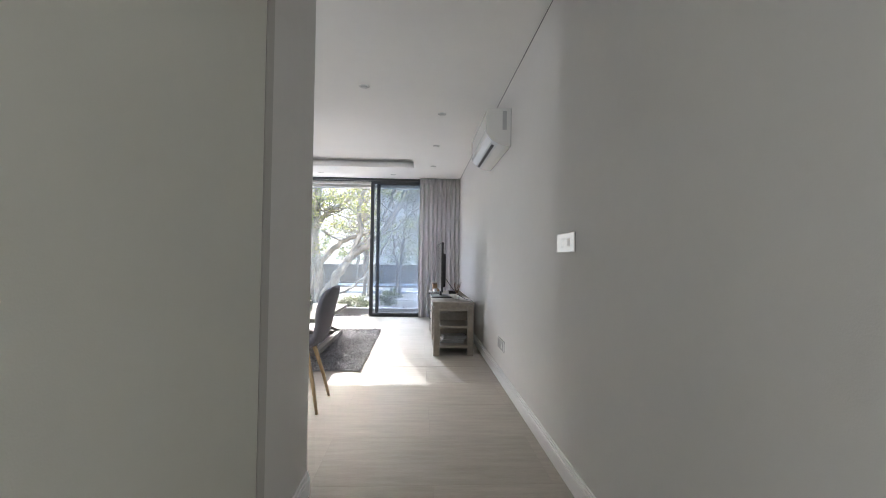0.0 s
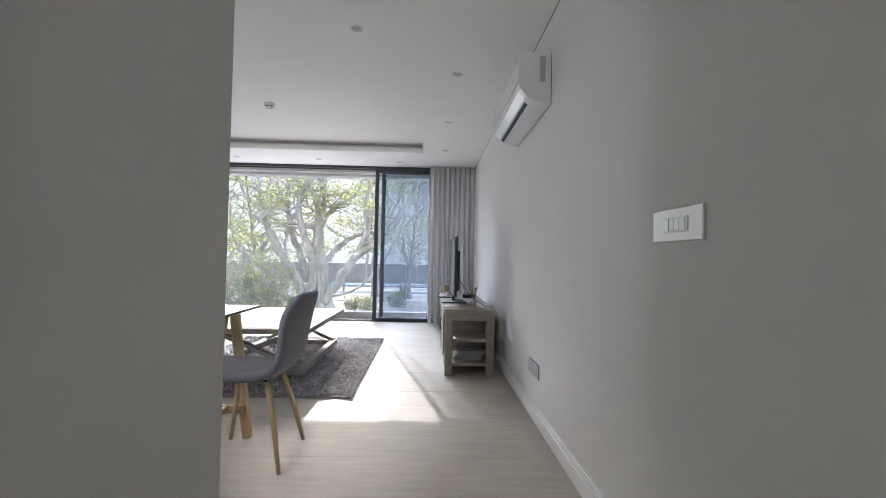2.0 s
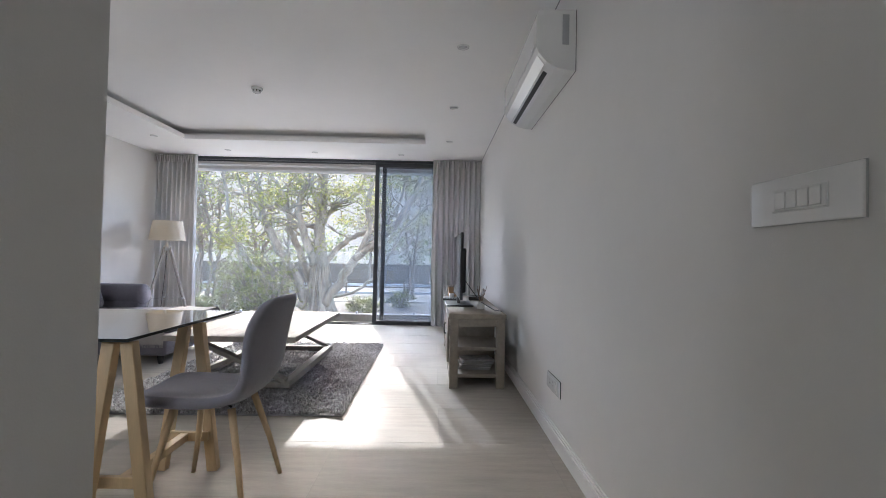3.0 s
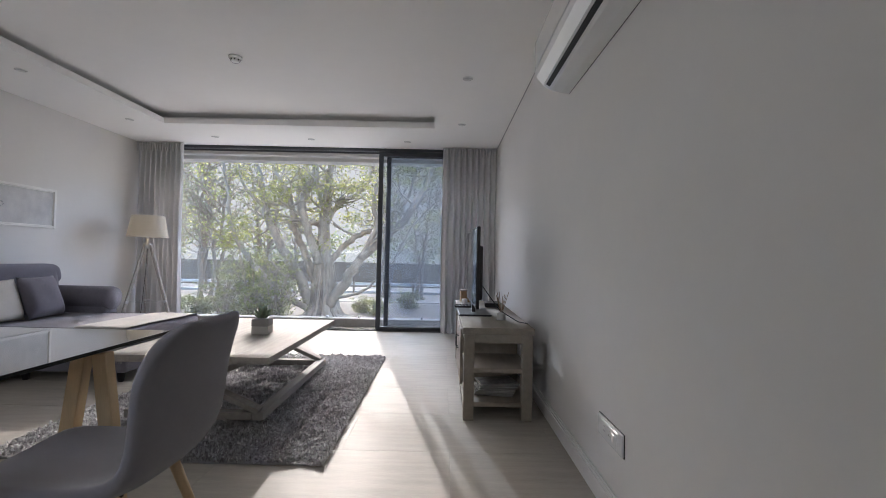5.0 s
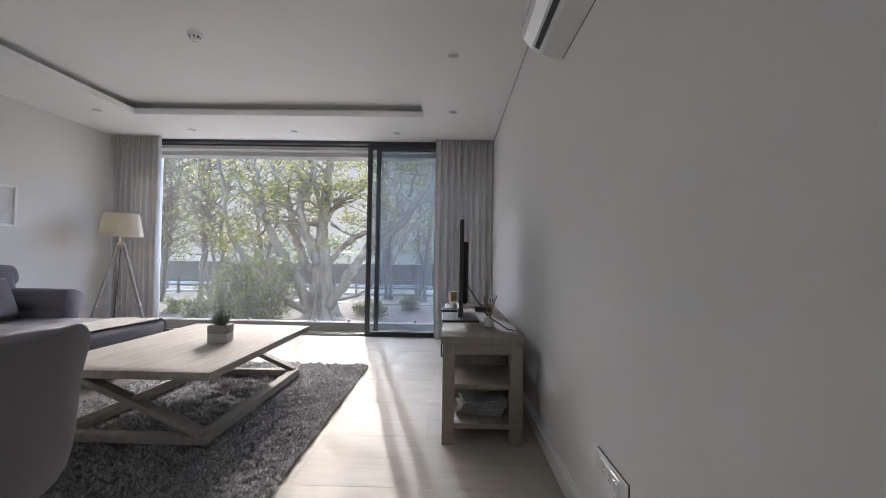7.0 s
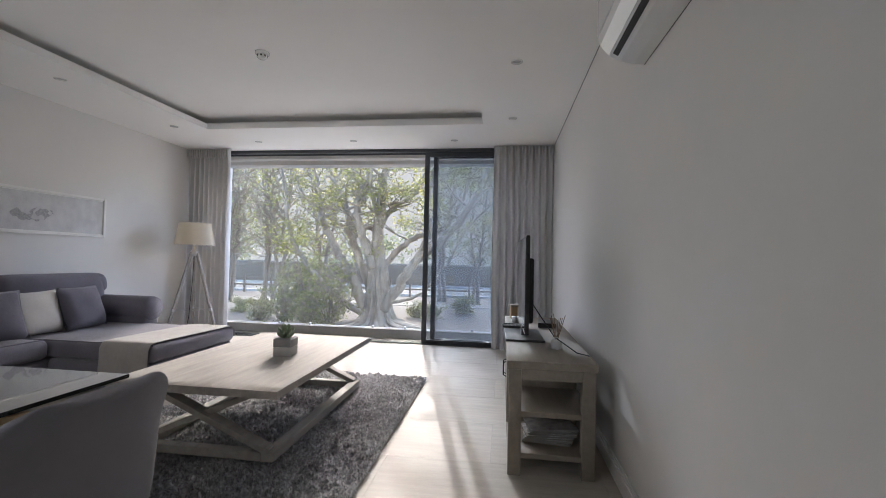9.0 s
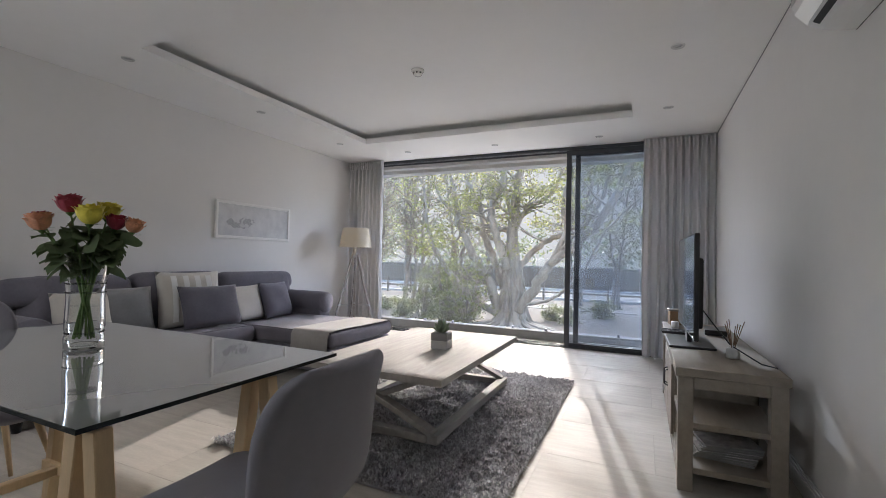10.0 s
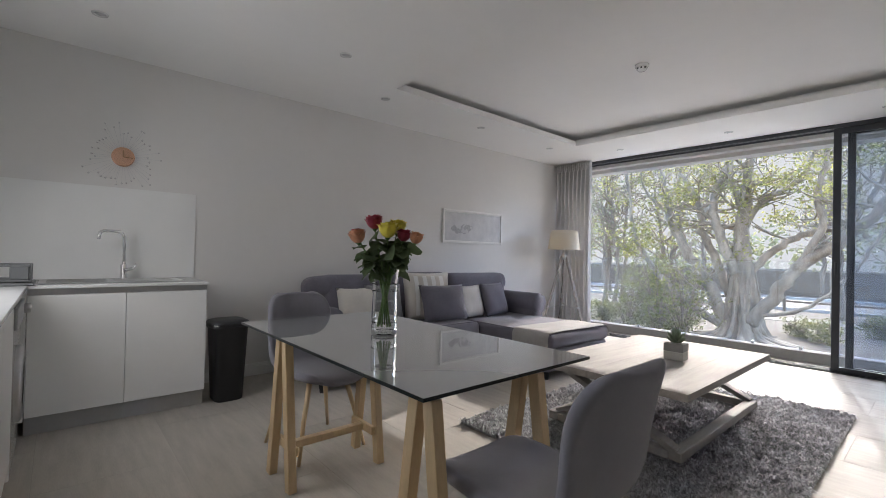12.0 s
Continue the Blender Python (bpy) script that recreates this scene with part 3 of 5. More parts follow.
def wall_socket():
    s = thing("wall_socket", (XE, 4.578, 0.343), label="white double power socket with switches", category="power socket")
    part("plate", abox(-0.011, 0, -0.137, 0.137, -0.045, 0.045, 0.003, 2), M_WHITE_PLASTIC, s)
    part("insert", abox(-0.0135, -0.011, -0.09, 0.09, -0.034, 0.034, 0.001), M_WHITE_PLASTIC, s)
    for y in (0.05, -0.01):
        for dy, dz in ((0, 0.014), (-0.009, -0.006), (0.009, -0.006)):
            hb = bmesh.new()
            bmesh.ops.create_cone(hb, cap_ends=True, segments=12, radius1=0.0036, radius2=0.0036, depth=0.0012, matrix=pose(-0.0138, y + dy, dz, 0, 90, 0))
            part("socket_hole", hb, M_BLACK, s)
    for y in (-0.045, -0.07):
        part("rocker", abox(-0.0165, -0.0135, y - 0.009, y + 0.009, -0.018, 0.018, 0.001), M_WHITE_PLASTIC, s)
    # black rim painted as the shadow where the socket meets the wall
    part("plate_shadow", abox(-0.004, -0.0003, -0.1405, 0.1405, -0.048, 0.048), M_BLACK, s, "thin dark rim painted for the shadow around the plate")
    return s


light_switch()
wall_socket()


# ---- ceiling fittings ----
def downlight():
    d = thing("downlight", label="small round recessed ceiling downlight, switched off", category="downlight", group="ceiling downlights")
    part("bezel", lathe(bmesh.new(), [(0.045, -0.0005), (0.043, -0.006), (0.034, -0.0075), (0.028, -0.004), (0.028, -0.0005)], 28, close=False), M_WHITE_PLASTIC, d, "", True)
    part("lens", lathe(bmesh.new(), [(0.028, -0.001), (0.0278, -0.0025), (0.001, -0.003)], 24, close=True), M_GREY_PLASTIC, d, "dim frosted lens", True)
    return d


dl = downlight()
places = [(0.215, 5.18), (0.205, 6.49), (0.205, 7.82), (-0.515, 4.49), (-3.11, 4.42), (-0.5, 8.65), (-1.8, 8.62), (-3.09, 8.59), (-3.69, 5.16), (-3.71, 6.5), (-3.74, 7.88), (-3.68, 2.99)]
dl.matrix_world = pose(*places[0], H)
for x, y in places[1:]:
    copy_thing(dl, pose(x, y, H))
sm = thing("smoke_detector", (-1.815, 6.46, H + 0.135), label="white round smoke detector on the ceiling", category="smoke detector")
part("base", lathe(bmesh.new(), [(0.055, 0.0), (0.055, -0.014), (0.05, -0.02)], 28), M_WHITE_PLASTIC, sm, "", True)
part("sensor_cap", lathe(bmesh.new(), [(0.04, -0.02), (0.038, -0.042), (0.028, -0.052), (0.005, -0.055)], 24), M_WHITE_PLASTIC, sm, "", True)
for k in range(8):
    a = k * math.pi / 4
    part("vent_slot", abox(-0.006, 0.006, 0.0375, 0.040, -0.040, -0.026, 0, 1, pose(0, 0, 0, 0, 0, math.degrees(a))), M_BLACK, sm)
sm.rotation_euler = (0, 0, 0.3)


# ---- television stand and what stands on it ----
def tv_stand():
    x0, x1, y0, y1, h = 0.175, 0.635, 5.63, 7.5, 0.62
    t = thing("tv_stand", (x0, y0, 0), label="pale oak television stand with open end shelves", category="tv stand")
    w, L = x1 - x0, y1 - y0
    part("top", abox(-0.012, w + 0.008, -0.012, L + 0.012, h - 0.045, h, 0.004, 2), M_OAK, t)
    for x in (0, w - 0.07):
        for y in (0, L - 0.07):
            part("leg", abox(x, x + 0.07, y, y + 0.07, 0, h - 0.045, 0.003), M_OAK, t)
    part("end_rail", abox(0.07, w - 0.07, 0.006, 0.03, h - 0.105, h - 0.045, 0.002), M_OAK, t)
    for z in (0.12, 0.345):
        part("shelf", abox(0.012, w - 0.012, 0.012, 0.50, z - 0.03, z, 0.003), M_OAK, t)
        part("shelf", abox(0.012, w - 0.012, L - 0.5, L - 0.012, z - 0.03, z, 0.003), M_OAK, t)
    for y in (0.5, L - 0.52):
        part("partition", abox(0.012, w - 0.02, y, y + 0.02, 0.07, h - 0.05), M_OAK, t)
    part("bottom", abox(0.012, w - 0.012, 0.5, L - 0.5, 0.07, 0.09), M_OAK, t)
    part("front_rail", abox(0.0, 0.02, 0.07, L - 0.07, h - 0.09, h - 0.045, 0.002), M_OAK, t)
    part("base_rail", abox(0.0, 0.02, 0.07, L - 0.07, 0.05, 0.09, 0.002), M_OAK, t)
    for k in range(2):
        ya = 0.525 + k * 0.412
        d = part("door", abox(-0.004, 0.016, ya, ya + 0.405, 0.095, h - 0.095, 0.003), M_OAK, t)
        part("door_panel", abox(-0.0005, 0.001, ya + 0.05, ya + 0.355, 0.145, h - 0.145), M_WHITEWASH, d)
        hy = ya + (0.37 if k == 0 else 0.035)
        part("handle", tube(bmesh.new(), [(-0.004, hy, 0.30), (-0.025, hy, 0.31), (-0.025, hy, 0.40), (-0.004, hy, 0.41)], 0.005, 8), M_BLACK, d, "black iron pull", True)
    part("back_panel", abox(w - 0.03, w - 0.02, 0.5, L - 0.5, 0.09, h - 0.05), M_OAK, t)
    return t


tv_stand()
SH = 0.62
for k, (z, n, dx) in enumerate(((0.121, 4, 0.0), (0.121 + 0.048, 3, 0.02))):
    for i in range(n):
        mg = thing("magazine", (0.405 + dx, 5.88, z + i * 0.0118), turn=(k * 9 + i * 5 - 7), label="printed magazine lying in a pile on the shelf", category="magazine", group="magazines on the shelf")
        part("page_block", abox(-0.135, 0.135, -0.10, 0.10, 0, 0.010, 0.001), M_PULP, mg)
        part("cover", abox(-0.136, 0.137, -0.101, 0.101, 0.010, 0.0113), M_MAG, mg)


def television():
    t = thing("television", (0.275, 6.43, SH), turn=1.0, label="black flat-screen television on a pedestal foot", category="television")
    part("bezel", abox(-0.012, 0.012, -0.49, 0.49, 0.085, 0.70, 0.004), M_BLACK, t)
    part("screen", abox(-0.0145, -0.012, -0.478, 0.478, 0.10, 0.69), M_SCREEN, t, "dark glossy screen")
    part("back_shell", abox(0.012, 0.05, -0.36, 0.36, 0.14, 0.56, 0.014, 2), M_BLACK, t)
    part("neck", abox(-0.005, 0.025, -0.05, 0.05, 0.012, 0.16, 0.004), M_BLACK, t)
    part("foot", abox(-0.12, 0.14, -0.24, 0.24, 0.0, 0.014, 0.005, 2), M_BLACK, t)
    part("port_cover", abox(0.05, 0.056, -0.25, -0.10, 0.2, 0.26), M_GREY_PLASTIC, t)
    return t


television()


def reed_diffuser():
    rnd = random.Random(4)
    d = thing("reed_diffuser", (0.47, 6.02, SH), label="small pale diffuser bottle with thin brown reeds", category="reed diffuser")
    part("bottle", lathe(bmesh.new(), [(0.030, 0.0), (0.034, 0.004), (0.034, 0.045), (0.028, 0.055), (0.012, 0.060), (0.012, 0.072)], 24), M_POT, d, "", True)
    for k in range(8):
        a = k * 0.785 + rnd.uniform(-0.2, 0.2)
        s = rnd.uniform(0.03, 0.075)
        part("reed", tube(bmesh.new(), [(0, 0, 0.03), (s * math.cos(a), s * math.sin(a), rnd.uniform(0.17, 0.22))], 0.0022, 5), M_REED, d)
    return d


reed_diffuser()
bx = thing("wooden_box", (0.27, 7.36, SH), turn=8, label="small brown wooden box with a pale lid", category="box")
part("body", abox(-0.06, 0.06, -0.045, 0.045, 0, 0.115, 0.004), M_WOOD_DARK, bx)
part("lid", abox(-0.066, 0.066, -0.05, 0.05, 0.115, 0.132, 0.003), M_OAK, bx)
cn = thing("tin_candle", (0.245, 7.12, SH), label="small silver tin candle", category="candle")
part("tin", lathe(bmesh.new(), [(0.028, 0), (0.029, 0.003), (0.029, 0.05), (0.026, 0.053)], 20), M_STEEL, cn, "", True)
part("wick", tube(bmesh.new(), [(0, 0, 0.052), (0.002, 0, 0.062)], 0.0015, 5), M_BLACK, cn)
for k, (x, y, a) in enumerate(((0.225, 6.80, 84), (0.222, 6.86, 92), (0.23, 6.935, 88))):
    r = thing("remote_control", (x, y, SH), turn=a - 90, label="black remote control lying beside the television", category="remote control", group="remote controls")
    part("case", abox(-0.085, 0.085, -0.02, 0.02, 0, 0.018, 0.004, 2), M_BLACK, r)
    for i in range(4):
        part("button", abox(-0.05 + i * 0.03, -0.037 + i * 0.03, -0.006, 0.006, 0.018, 0.020, 0.0006), M_GREY_PLASTIC, r)
dc = thing("decoder_box", (0.50, 6.95, SH), turn=-4, label="black decoder box behind the television", category="decoder")
part("case", abox(-0.07, 0.07, -0.12, 0.12, 0.004, 0.042, 0.004, 2), M_BLACK, dc)
for x in (-0.05, 0.05):
    for y in (-0.1, 0.1):
        part("foot", abox(x - 0.008, x + 0.008, y - 0.008, y + 0.008, 0, 0.004), M_BLACK, dc)
cb = thing("cable", (0.33, 6.15, SH), label="black cable looping from the television down the stand", category="cable")
part("lead", tube(bmesh.new(), [(0.0, 0.1, 0.26), (0.06, 0.02, 0.17), (0.13, -0.12, 0.07), (0.24, -0.30, 0.012), (0.300, -0.33, 0.006), (0.325, -0.26, -0.06), (0.325, -0.2, -0.3), (0.325, -0.16, -0.5)], 0.004, 8), M_BLACK, cb, "", True)


# ---- rug ----
def rug():
    rnd = random.Random(12)
    x0, x1, y0, y1 = -2.33, -0.57, 4.95, 7.38
    r = thing("rug", ((x0 + x1) / 2, (y0 + y1) / 2, 0), label="charcoal grey shaggy rug under the coffee table", category="rug")
    w, L = (x1 - x0) / 2, (y1 - y0) / 2
    part("backing", abox(-w, w, -L, L, 0.001, 0.012, 0.003), M_RUG, r)
    bm = bmesh.new()
    for _ in range(75000):
        x, y = rnd.uniform(-w, w), rnd.uniform(-L, L)
        a, lean, hgt, s = rnd.random() * 6.28, rnd.uniform(0.012, 0.030), rnd.uniform(0.012, 0.024), rnd.uniform(0.0025, 0.005)
        cell = noise.noise(Vector((x * 26, y * 26, 0.3)))
        a = 0.5 * a + 9.0 * noise.noise(Vector((x * 20, y * 20, 4.1)))
        hgt *= 0.85 + 1.1 * cell
        c, sn = math.cos(a), math.sin(a)
        side = Vector((-sn * s, c * s, 0))
        knee = Vector((x + c * lean * 0.35, y + sn * lean * 0.35, 0.010 + hgt * 1.05))
        end = Vector((x + c * lean * 1.1, y + sn * lean * 1.1, 0.010 + hgt * 0.55))
        p = [(bm.verts.new(q - side * f), bm.verts.new(q + side * f)) for q, f in ((Vector((x, y, 0.010)), 1.0), (knee, 1.0), (end, 0.6))]
        for u, v in zip(p, p[1:]):
            bm.faces.new((u[0], u[1], v[1], v[0]))
    me = bpy.data.meshes.new("pile")
    bm.to_mesh(me)
    bm.free()
    me.materials.append(M_RUG)
    pl = new("shag_pile", me)
    pl.parent = r
    tagged(pl, "long loose wool pile", kind="stuff")
    return r


rug()


# ---- coffee table ----
def coffee_table():
    x0, x1, y0, y1, h = -2.03, -1.022, 5.36, 6.98, 0.452
    RT = 0.034
    t = thing("coffee_table", ((x0 + x1) / 2, (y0 + y1) / 2, RT), label="whitewashed oak coffee table with crossed legs on the rug", category="coffee table")
    w, L, z = (x1 - x0) / 2, (y1 - y0) / 2, h - RT
    n = 5
    for k in range(n):
        a = -w + 2 * w * k / n
        part("plank", abox(a + 0.0002, a + 2 * w / n - 0.0002, -L, L, z - 0.042, z, 0.0008), M_WHITEWASH, t)
    fw, fy0, fy1 = w - 0.10, -0.71, 0.76
    for sx in (-1, 1):
        part("floor_rail", abox(sx * fw - 0.035, sx * fw + 0.035, fy0, fy1, 0.0, 0.055, 0.004), M_WHITEWASH, t)
    for y in (fy0, fy1):
        part("cross_rail", abox(-fw + 0.035, fw - 0.035, y - 0.03 * (1 if y > 0 else -1) - 0.03, y - 0.03 * (1 if y > 0 else -1) + 0.03, 0.0, 0.05, 0.004), M_WHITEWASH, t)
        yy = y - 0.034 * (1 if y > 0 else -1)
        yt = yy
        for sx, dy in ((1, 0.0), (-1, 0.036)):
            part("leg", bar(bmesh.new(), (sx * fw, yy + dy, 0.052), (-sx * (fw - 0.05), yt + dy, z - 0.04), 0.034, 0.075, up=(0, 1, 0), bevel=0.003), M_WHITEWASH, t)
    return t


coffee_table()


def planter():
    p = thing("succulent_planter", (-1.405, 6.19, 0.452), turn=4, label="small square concrete planter with a spiky succulent", category="plant pot")
    part("pot", abox(-0.064, 0.064, -0.064, 0.064, 0, 0.062, 0.003), M_POT, p)
    part("pot_band", abox(-0.0645, 0.0645, -0.0645, 0.0645, 0.062, 0.118, 0.003), M_POT_DARK, p, "dark upper band of the pot")
    part("soil", abox(-0.055, 0.055, -0.055, 0.055, 0.118, 0.121), M_POT_DARK, p)
    rnd = random.Random(2)
    for ring, (cnt, tilt, ln) in enumerate(((8, 1.15, 0.072), (7, 0.75, 0.088), (5, 0.3, 0.095))):
        for k in range(cnt):
            a = 2 * math.pi * (k + 0.5 * ring) / cnt
            d = Vector((math.cos(a) * math.sin(tilt), math.sin(a) * math.sin(tilt), math.cos(tilt)))
            o = Vector((0, 0, 0.118))
            part("leaf", tube(bmesh.new(), [o, o + d * ln * 0.4, o + d * ln * 0.8 + Vector((0, 0, 0.006)), o + d * ln + Vector((0, 0, 0.014))], [0.009, 0.0145, 0.010, 0.001], 8, True, 0.5), M_SUCC, p, "", True)
    return p


planter()


# ---- sofa ----
def sofa():
    s = thing("corner_sofa", (XW, 4.28, 0), label="charcoal blue upholstered sofa with a chaise end", category="sofa")
    L = 3.15
    ya, yb = 0.37, L - 0.25            # inner faces of the arms
    fx = 0.96                          # front of the seats
    cy0 = 1.97                         # chaise begins
    cx = 1.85                          # chaise front
    part("base", pad(b := bmesh.new(), 0.10, fx - 0.02, ya - 0.02, yb + 0.02, 0.09, 0.30, 0.03) and b, M_SOFA, s)
    part("chaise_base", pad(b := bmesh.new(), fx - 0.02, cx, cy0, L - 0.14, 0.09, 0.30, 0.03) and b, M_SOFA, s)
    part("back_frame", pad(b := bmesh.new(), 0.04, 0.24, 0.36, L - 0.10, 0.09, 0.70, 0.06) and b, M_SOFA, s, "", True)
    for y0, y1 in ((ya, 1.11), (1.11, cy0)):
        c = part("seat_cushion", pad(b := bmesh.new(), 0.24, fx + 0.02, y0 + 0.004, y1 - 0.004, 0.30, 0.455, 0.05) and b, M_SOFA, s, "", True)
        part("piping", welt(bmesh.new(), 0.29, fx - 0.015, y0 + 0.04, y1 - 0.04, 0.452), M_SOFA_DARK, c)
    c = part("chaise_cushion", pad(b := bmesh.new(), 0.24, cx + 0.02, cy0 + 0.004, L - 0.13, 0.30, 0.44, 0.05) and b, M_SOFA, s, "", True)
    part("piping", welt(bmesh.new(), 0.29, cx - 0.015, cy0 + 0.04, L - 0.18, 0.437), M_SOFA_DARK, c)
    for y0, y1 in ((0.44, 1.20), (1.20, 2.06), (2.06, L - 0.08)):
        b = bmesh.new()
        pad(b, -0.12, 0.13, y0 + 0.003, y1 - 0.003, 0.0, 0.51, 0.10)
        if y0 < 0.5:
            pad(b, -0.118, 0.125, y0 - 0.13, y0 + 0.2, 0.28, 0.505, 0.085)      # ear over the arm
        if y1 > 2.5:
            pad(b, -0.118, 0.125, y1 - 0.2, y1 + 0.04, 0.29, 0.505, 0.085)
        for v in b.verts:
            u = (v.co.y - y0) / (y1 - y0) * 2 - 1
            v.co.x += 0.035 * (1 - u * u) * (v.co.z / 0.47) + 0.006 * math.sin(9 * u + 14 * v.co.z)
            v.co.z += 0.012 * math.sin(3 * u + y0 * 4) * (v.co.z > 0.3)
        bmesh.ops.transform(b, matrix=pose(0.30, 0, 0.435, 0, -9, 0), verts=b.verts)
        part("back_cushion", b, M_SOFA, s, "", True)
    for y in (0.25, L - 0.125):
        b = bmesh.new()
        box(b, 0.06, fx - 0.02, y - 0.095, y + 0.095, 0.09, 0.60, 0.03, 2)
        part("arm", b, M_SOFA, s, "", True)
        r = bmesh.new()
        tube(r, [(0.06, y, 0.585), (0.10, y, 0.585), (fx - 0.03, y, 0.585), (fx + 0.002, y, 0.585)], [0.11, 0.125, 0.125, 0.115], 24)
        part("rolled_armrest", r, M_SOFA, s, "rolled upholstered armrest", True)
    for x, y in ((0.16, 0.22), (0.16, L - 0.1), (fx - 0.1, 0.22), (cx - 0.1, L - 0.25), (cx - 0.1, cy0 + 0.1), (fx, cy0 + 0.1)):
        part("foot", lathe(bmesh.new(), [(0.022, 0), (0.03, 0.05), (0.034, 0.095)], 14, (x, y, 0)), M_BLACK, s, "black turned foot", True)
    return s


sofa()


def pillow(x, y, z, w, h, d, turn, lean, mat, label, stripes=False):
    p = thing("cushion", (x, y, z), turn=turn, label=label, category="cushion", group="sofa cushions")
    part("cover", cushion(bmesh.new(), w, h, d, pose(0, 0, h / 2, lean, 0, 0)), mat, p, "", True)
    if stripes:
        for k in range(4):
            b = bmesh.new()
            u = (k - 1.5) * 0.36
            n = 12
            pts = []
            for j in range(1, n):
                v = 2 * j / n - 1
                f = ((1 - abs(u) ** 2.6) * (1 - abs(v) ** 2.6)) ** 0.55
                pts.append((u * w / 2, -(d / 2 * f) - 0.012, v * h / 2 * 0.96))
            prev = None
            for q in pts:
                row = [b.verts.new((q[0] - 0.024, q[1], q[2])), b.verts.new((q[0] + 0.024, q[1], q[2]))]
                if prev:
                    b.faces.new((prev[0], prev[1], row[1], row[0]))
                prev = row
            bmesh.ops.transform(b, matrix=pose(0, 0, h / 2, lean, 0, 0), verts=b.verts)
            part("stripe", b, M_PAPER, p, "woven white stripe")
    return p


pillow(-3.82, 5.84, 0.452, 0.56, 0.52, 0.16, 78, -12, M_PALE_CLOTH, "oatmeal cushion with broad white stripes", True)
pillow(-3.64, 5.93, 0.452, 0.56, 0.40, 0.17, 82, -22, M_SOFA_DARK, "dark slate blue scatter cushion leaning on a striped one")
pillow(-3.76, 6.42, 0.438, 0.46, 0.38, 0.15, 96, -16, M_PALE_CLOTH, "plain oatmeal scatter cushion on the chaise")
pillow(-3.74, 6.82, 0.438, 0.48, 0.40, 0.16, 100, -18, M_SOFA_DARK, "dark slate scatter cushion in the corner by the arm")
pillow(-3.84, 5.00, 0.452, 0.40, 0.38, 0.15, 84, -16, M_PALE_CLOTH, "pale linen scatter cushion on the sofa seat")
pillow(-3.83, 5.30, 0.452, 0.42, 0.40, 0.14, 88, -14, M_MID_CLOTH, "mid grey linen scatter cushion against the sofa back")


def throw():
    t = thing("throw_blanket", (-2.75, 6.25, 0.44), label="grey woven throw draped across the chaise", category="blanket")
    line = [(-0.012, -0.235), (-0.014, -0.10), (-0.012, -0.03), (0.02, 0.006), (0.10, 0.010), (0.4, 0.011), (0.7, 0.010), (0.92, 0.010), (1.0, 0.004), (1.05, -0.03), (1.055, -0.10)]
    rnd = random.Random(1)
    bm = bmesh.new()
    tops = []
    n = 16
    for off in (0.0, 0.006):
        g = []
        for k, (y, z) in enumerate(line):
            row = []
            for i in range(n + 1):
                u = i / n - 0.5
                wv = 0.004 * math.sin(u * 21 + k * 0.5) + 0.003 * math.sin(u * 9 + k)
                dy, dz = (-off, 0) if k < 3 else ((0, off) if k < 9 else (off, 0))
                row.append(bm.verts.new((u * 0.42 + 0.05 * (y > 0.5) * (y - 0.5) + 0.008 * math.sin(k * 1.3), y + dy - abs(wv) * (k < 3), z + dz + abs(wv) * (3 <= k < 9))))
            g.append(row)
        tops.append(g)
        for a, b in zip(g, g[1:]):
            for i in range(n):
                bm.faces.new((a[i], a[i + 1], b[i + 1], b[i]))
    bmesh.ops.recalc_face_normals(bm, faces=bm.faces)
    part("weave", bm, M_THROW, t, "", True)
    fr = bmesh.new()
    for i in range(40):
        x = -0.205 + 0.41 * i / 39
        tube(fr, [(x, -0.014, -0.232), (x + rnd.uniform(-0.004, 0.004), -0.016, -0.265)], 0.0018, 4)
    tagged(part("fringe", fr, M_THROW, t), kind="stuff")
    return t


throw()


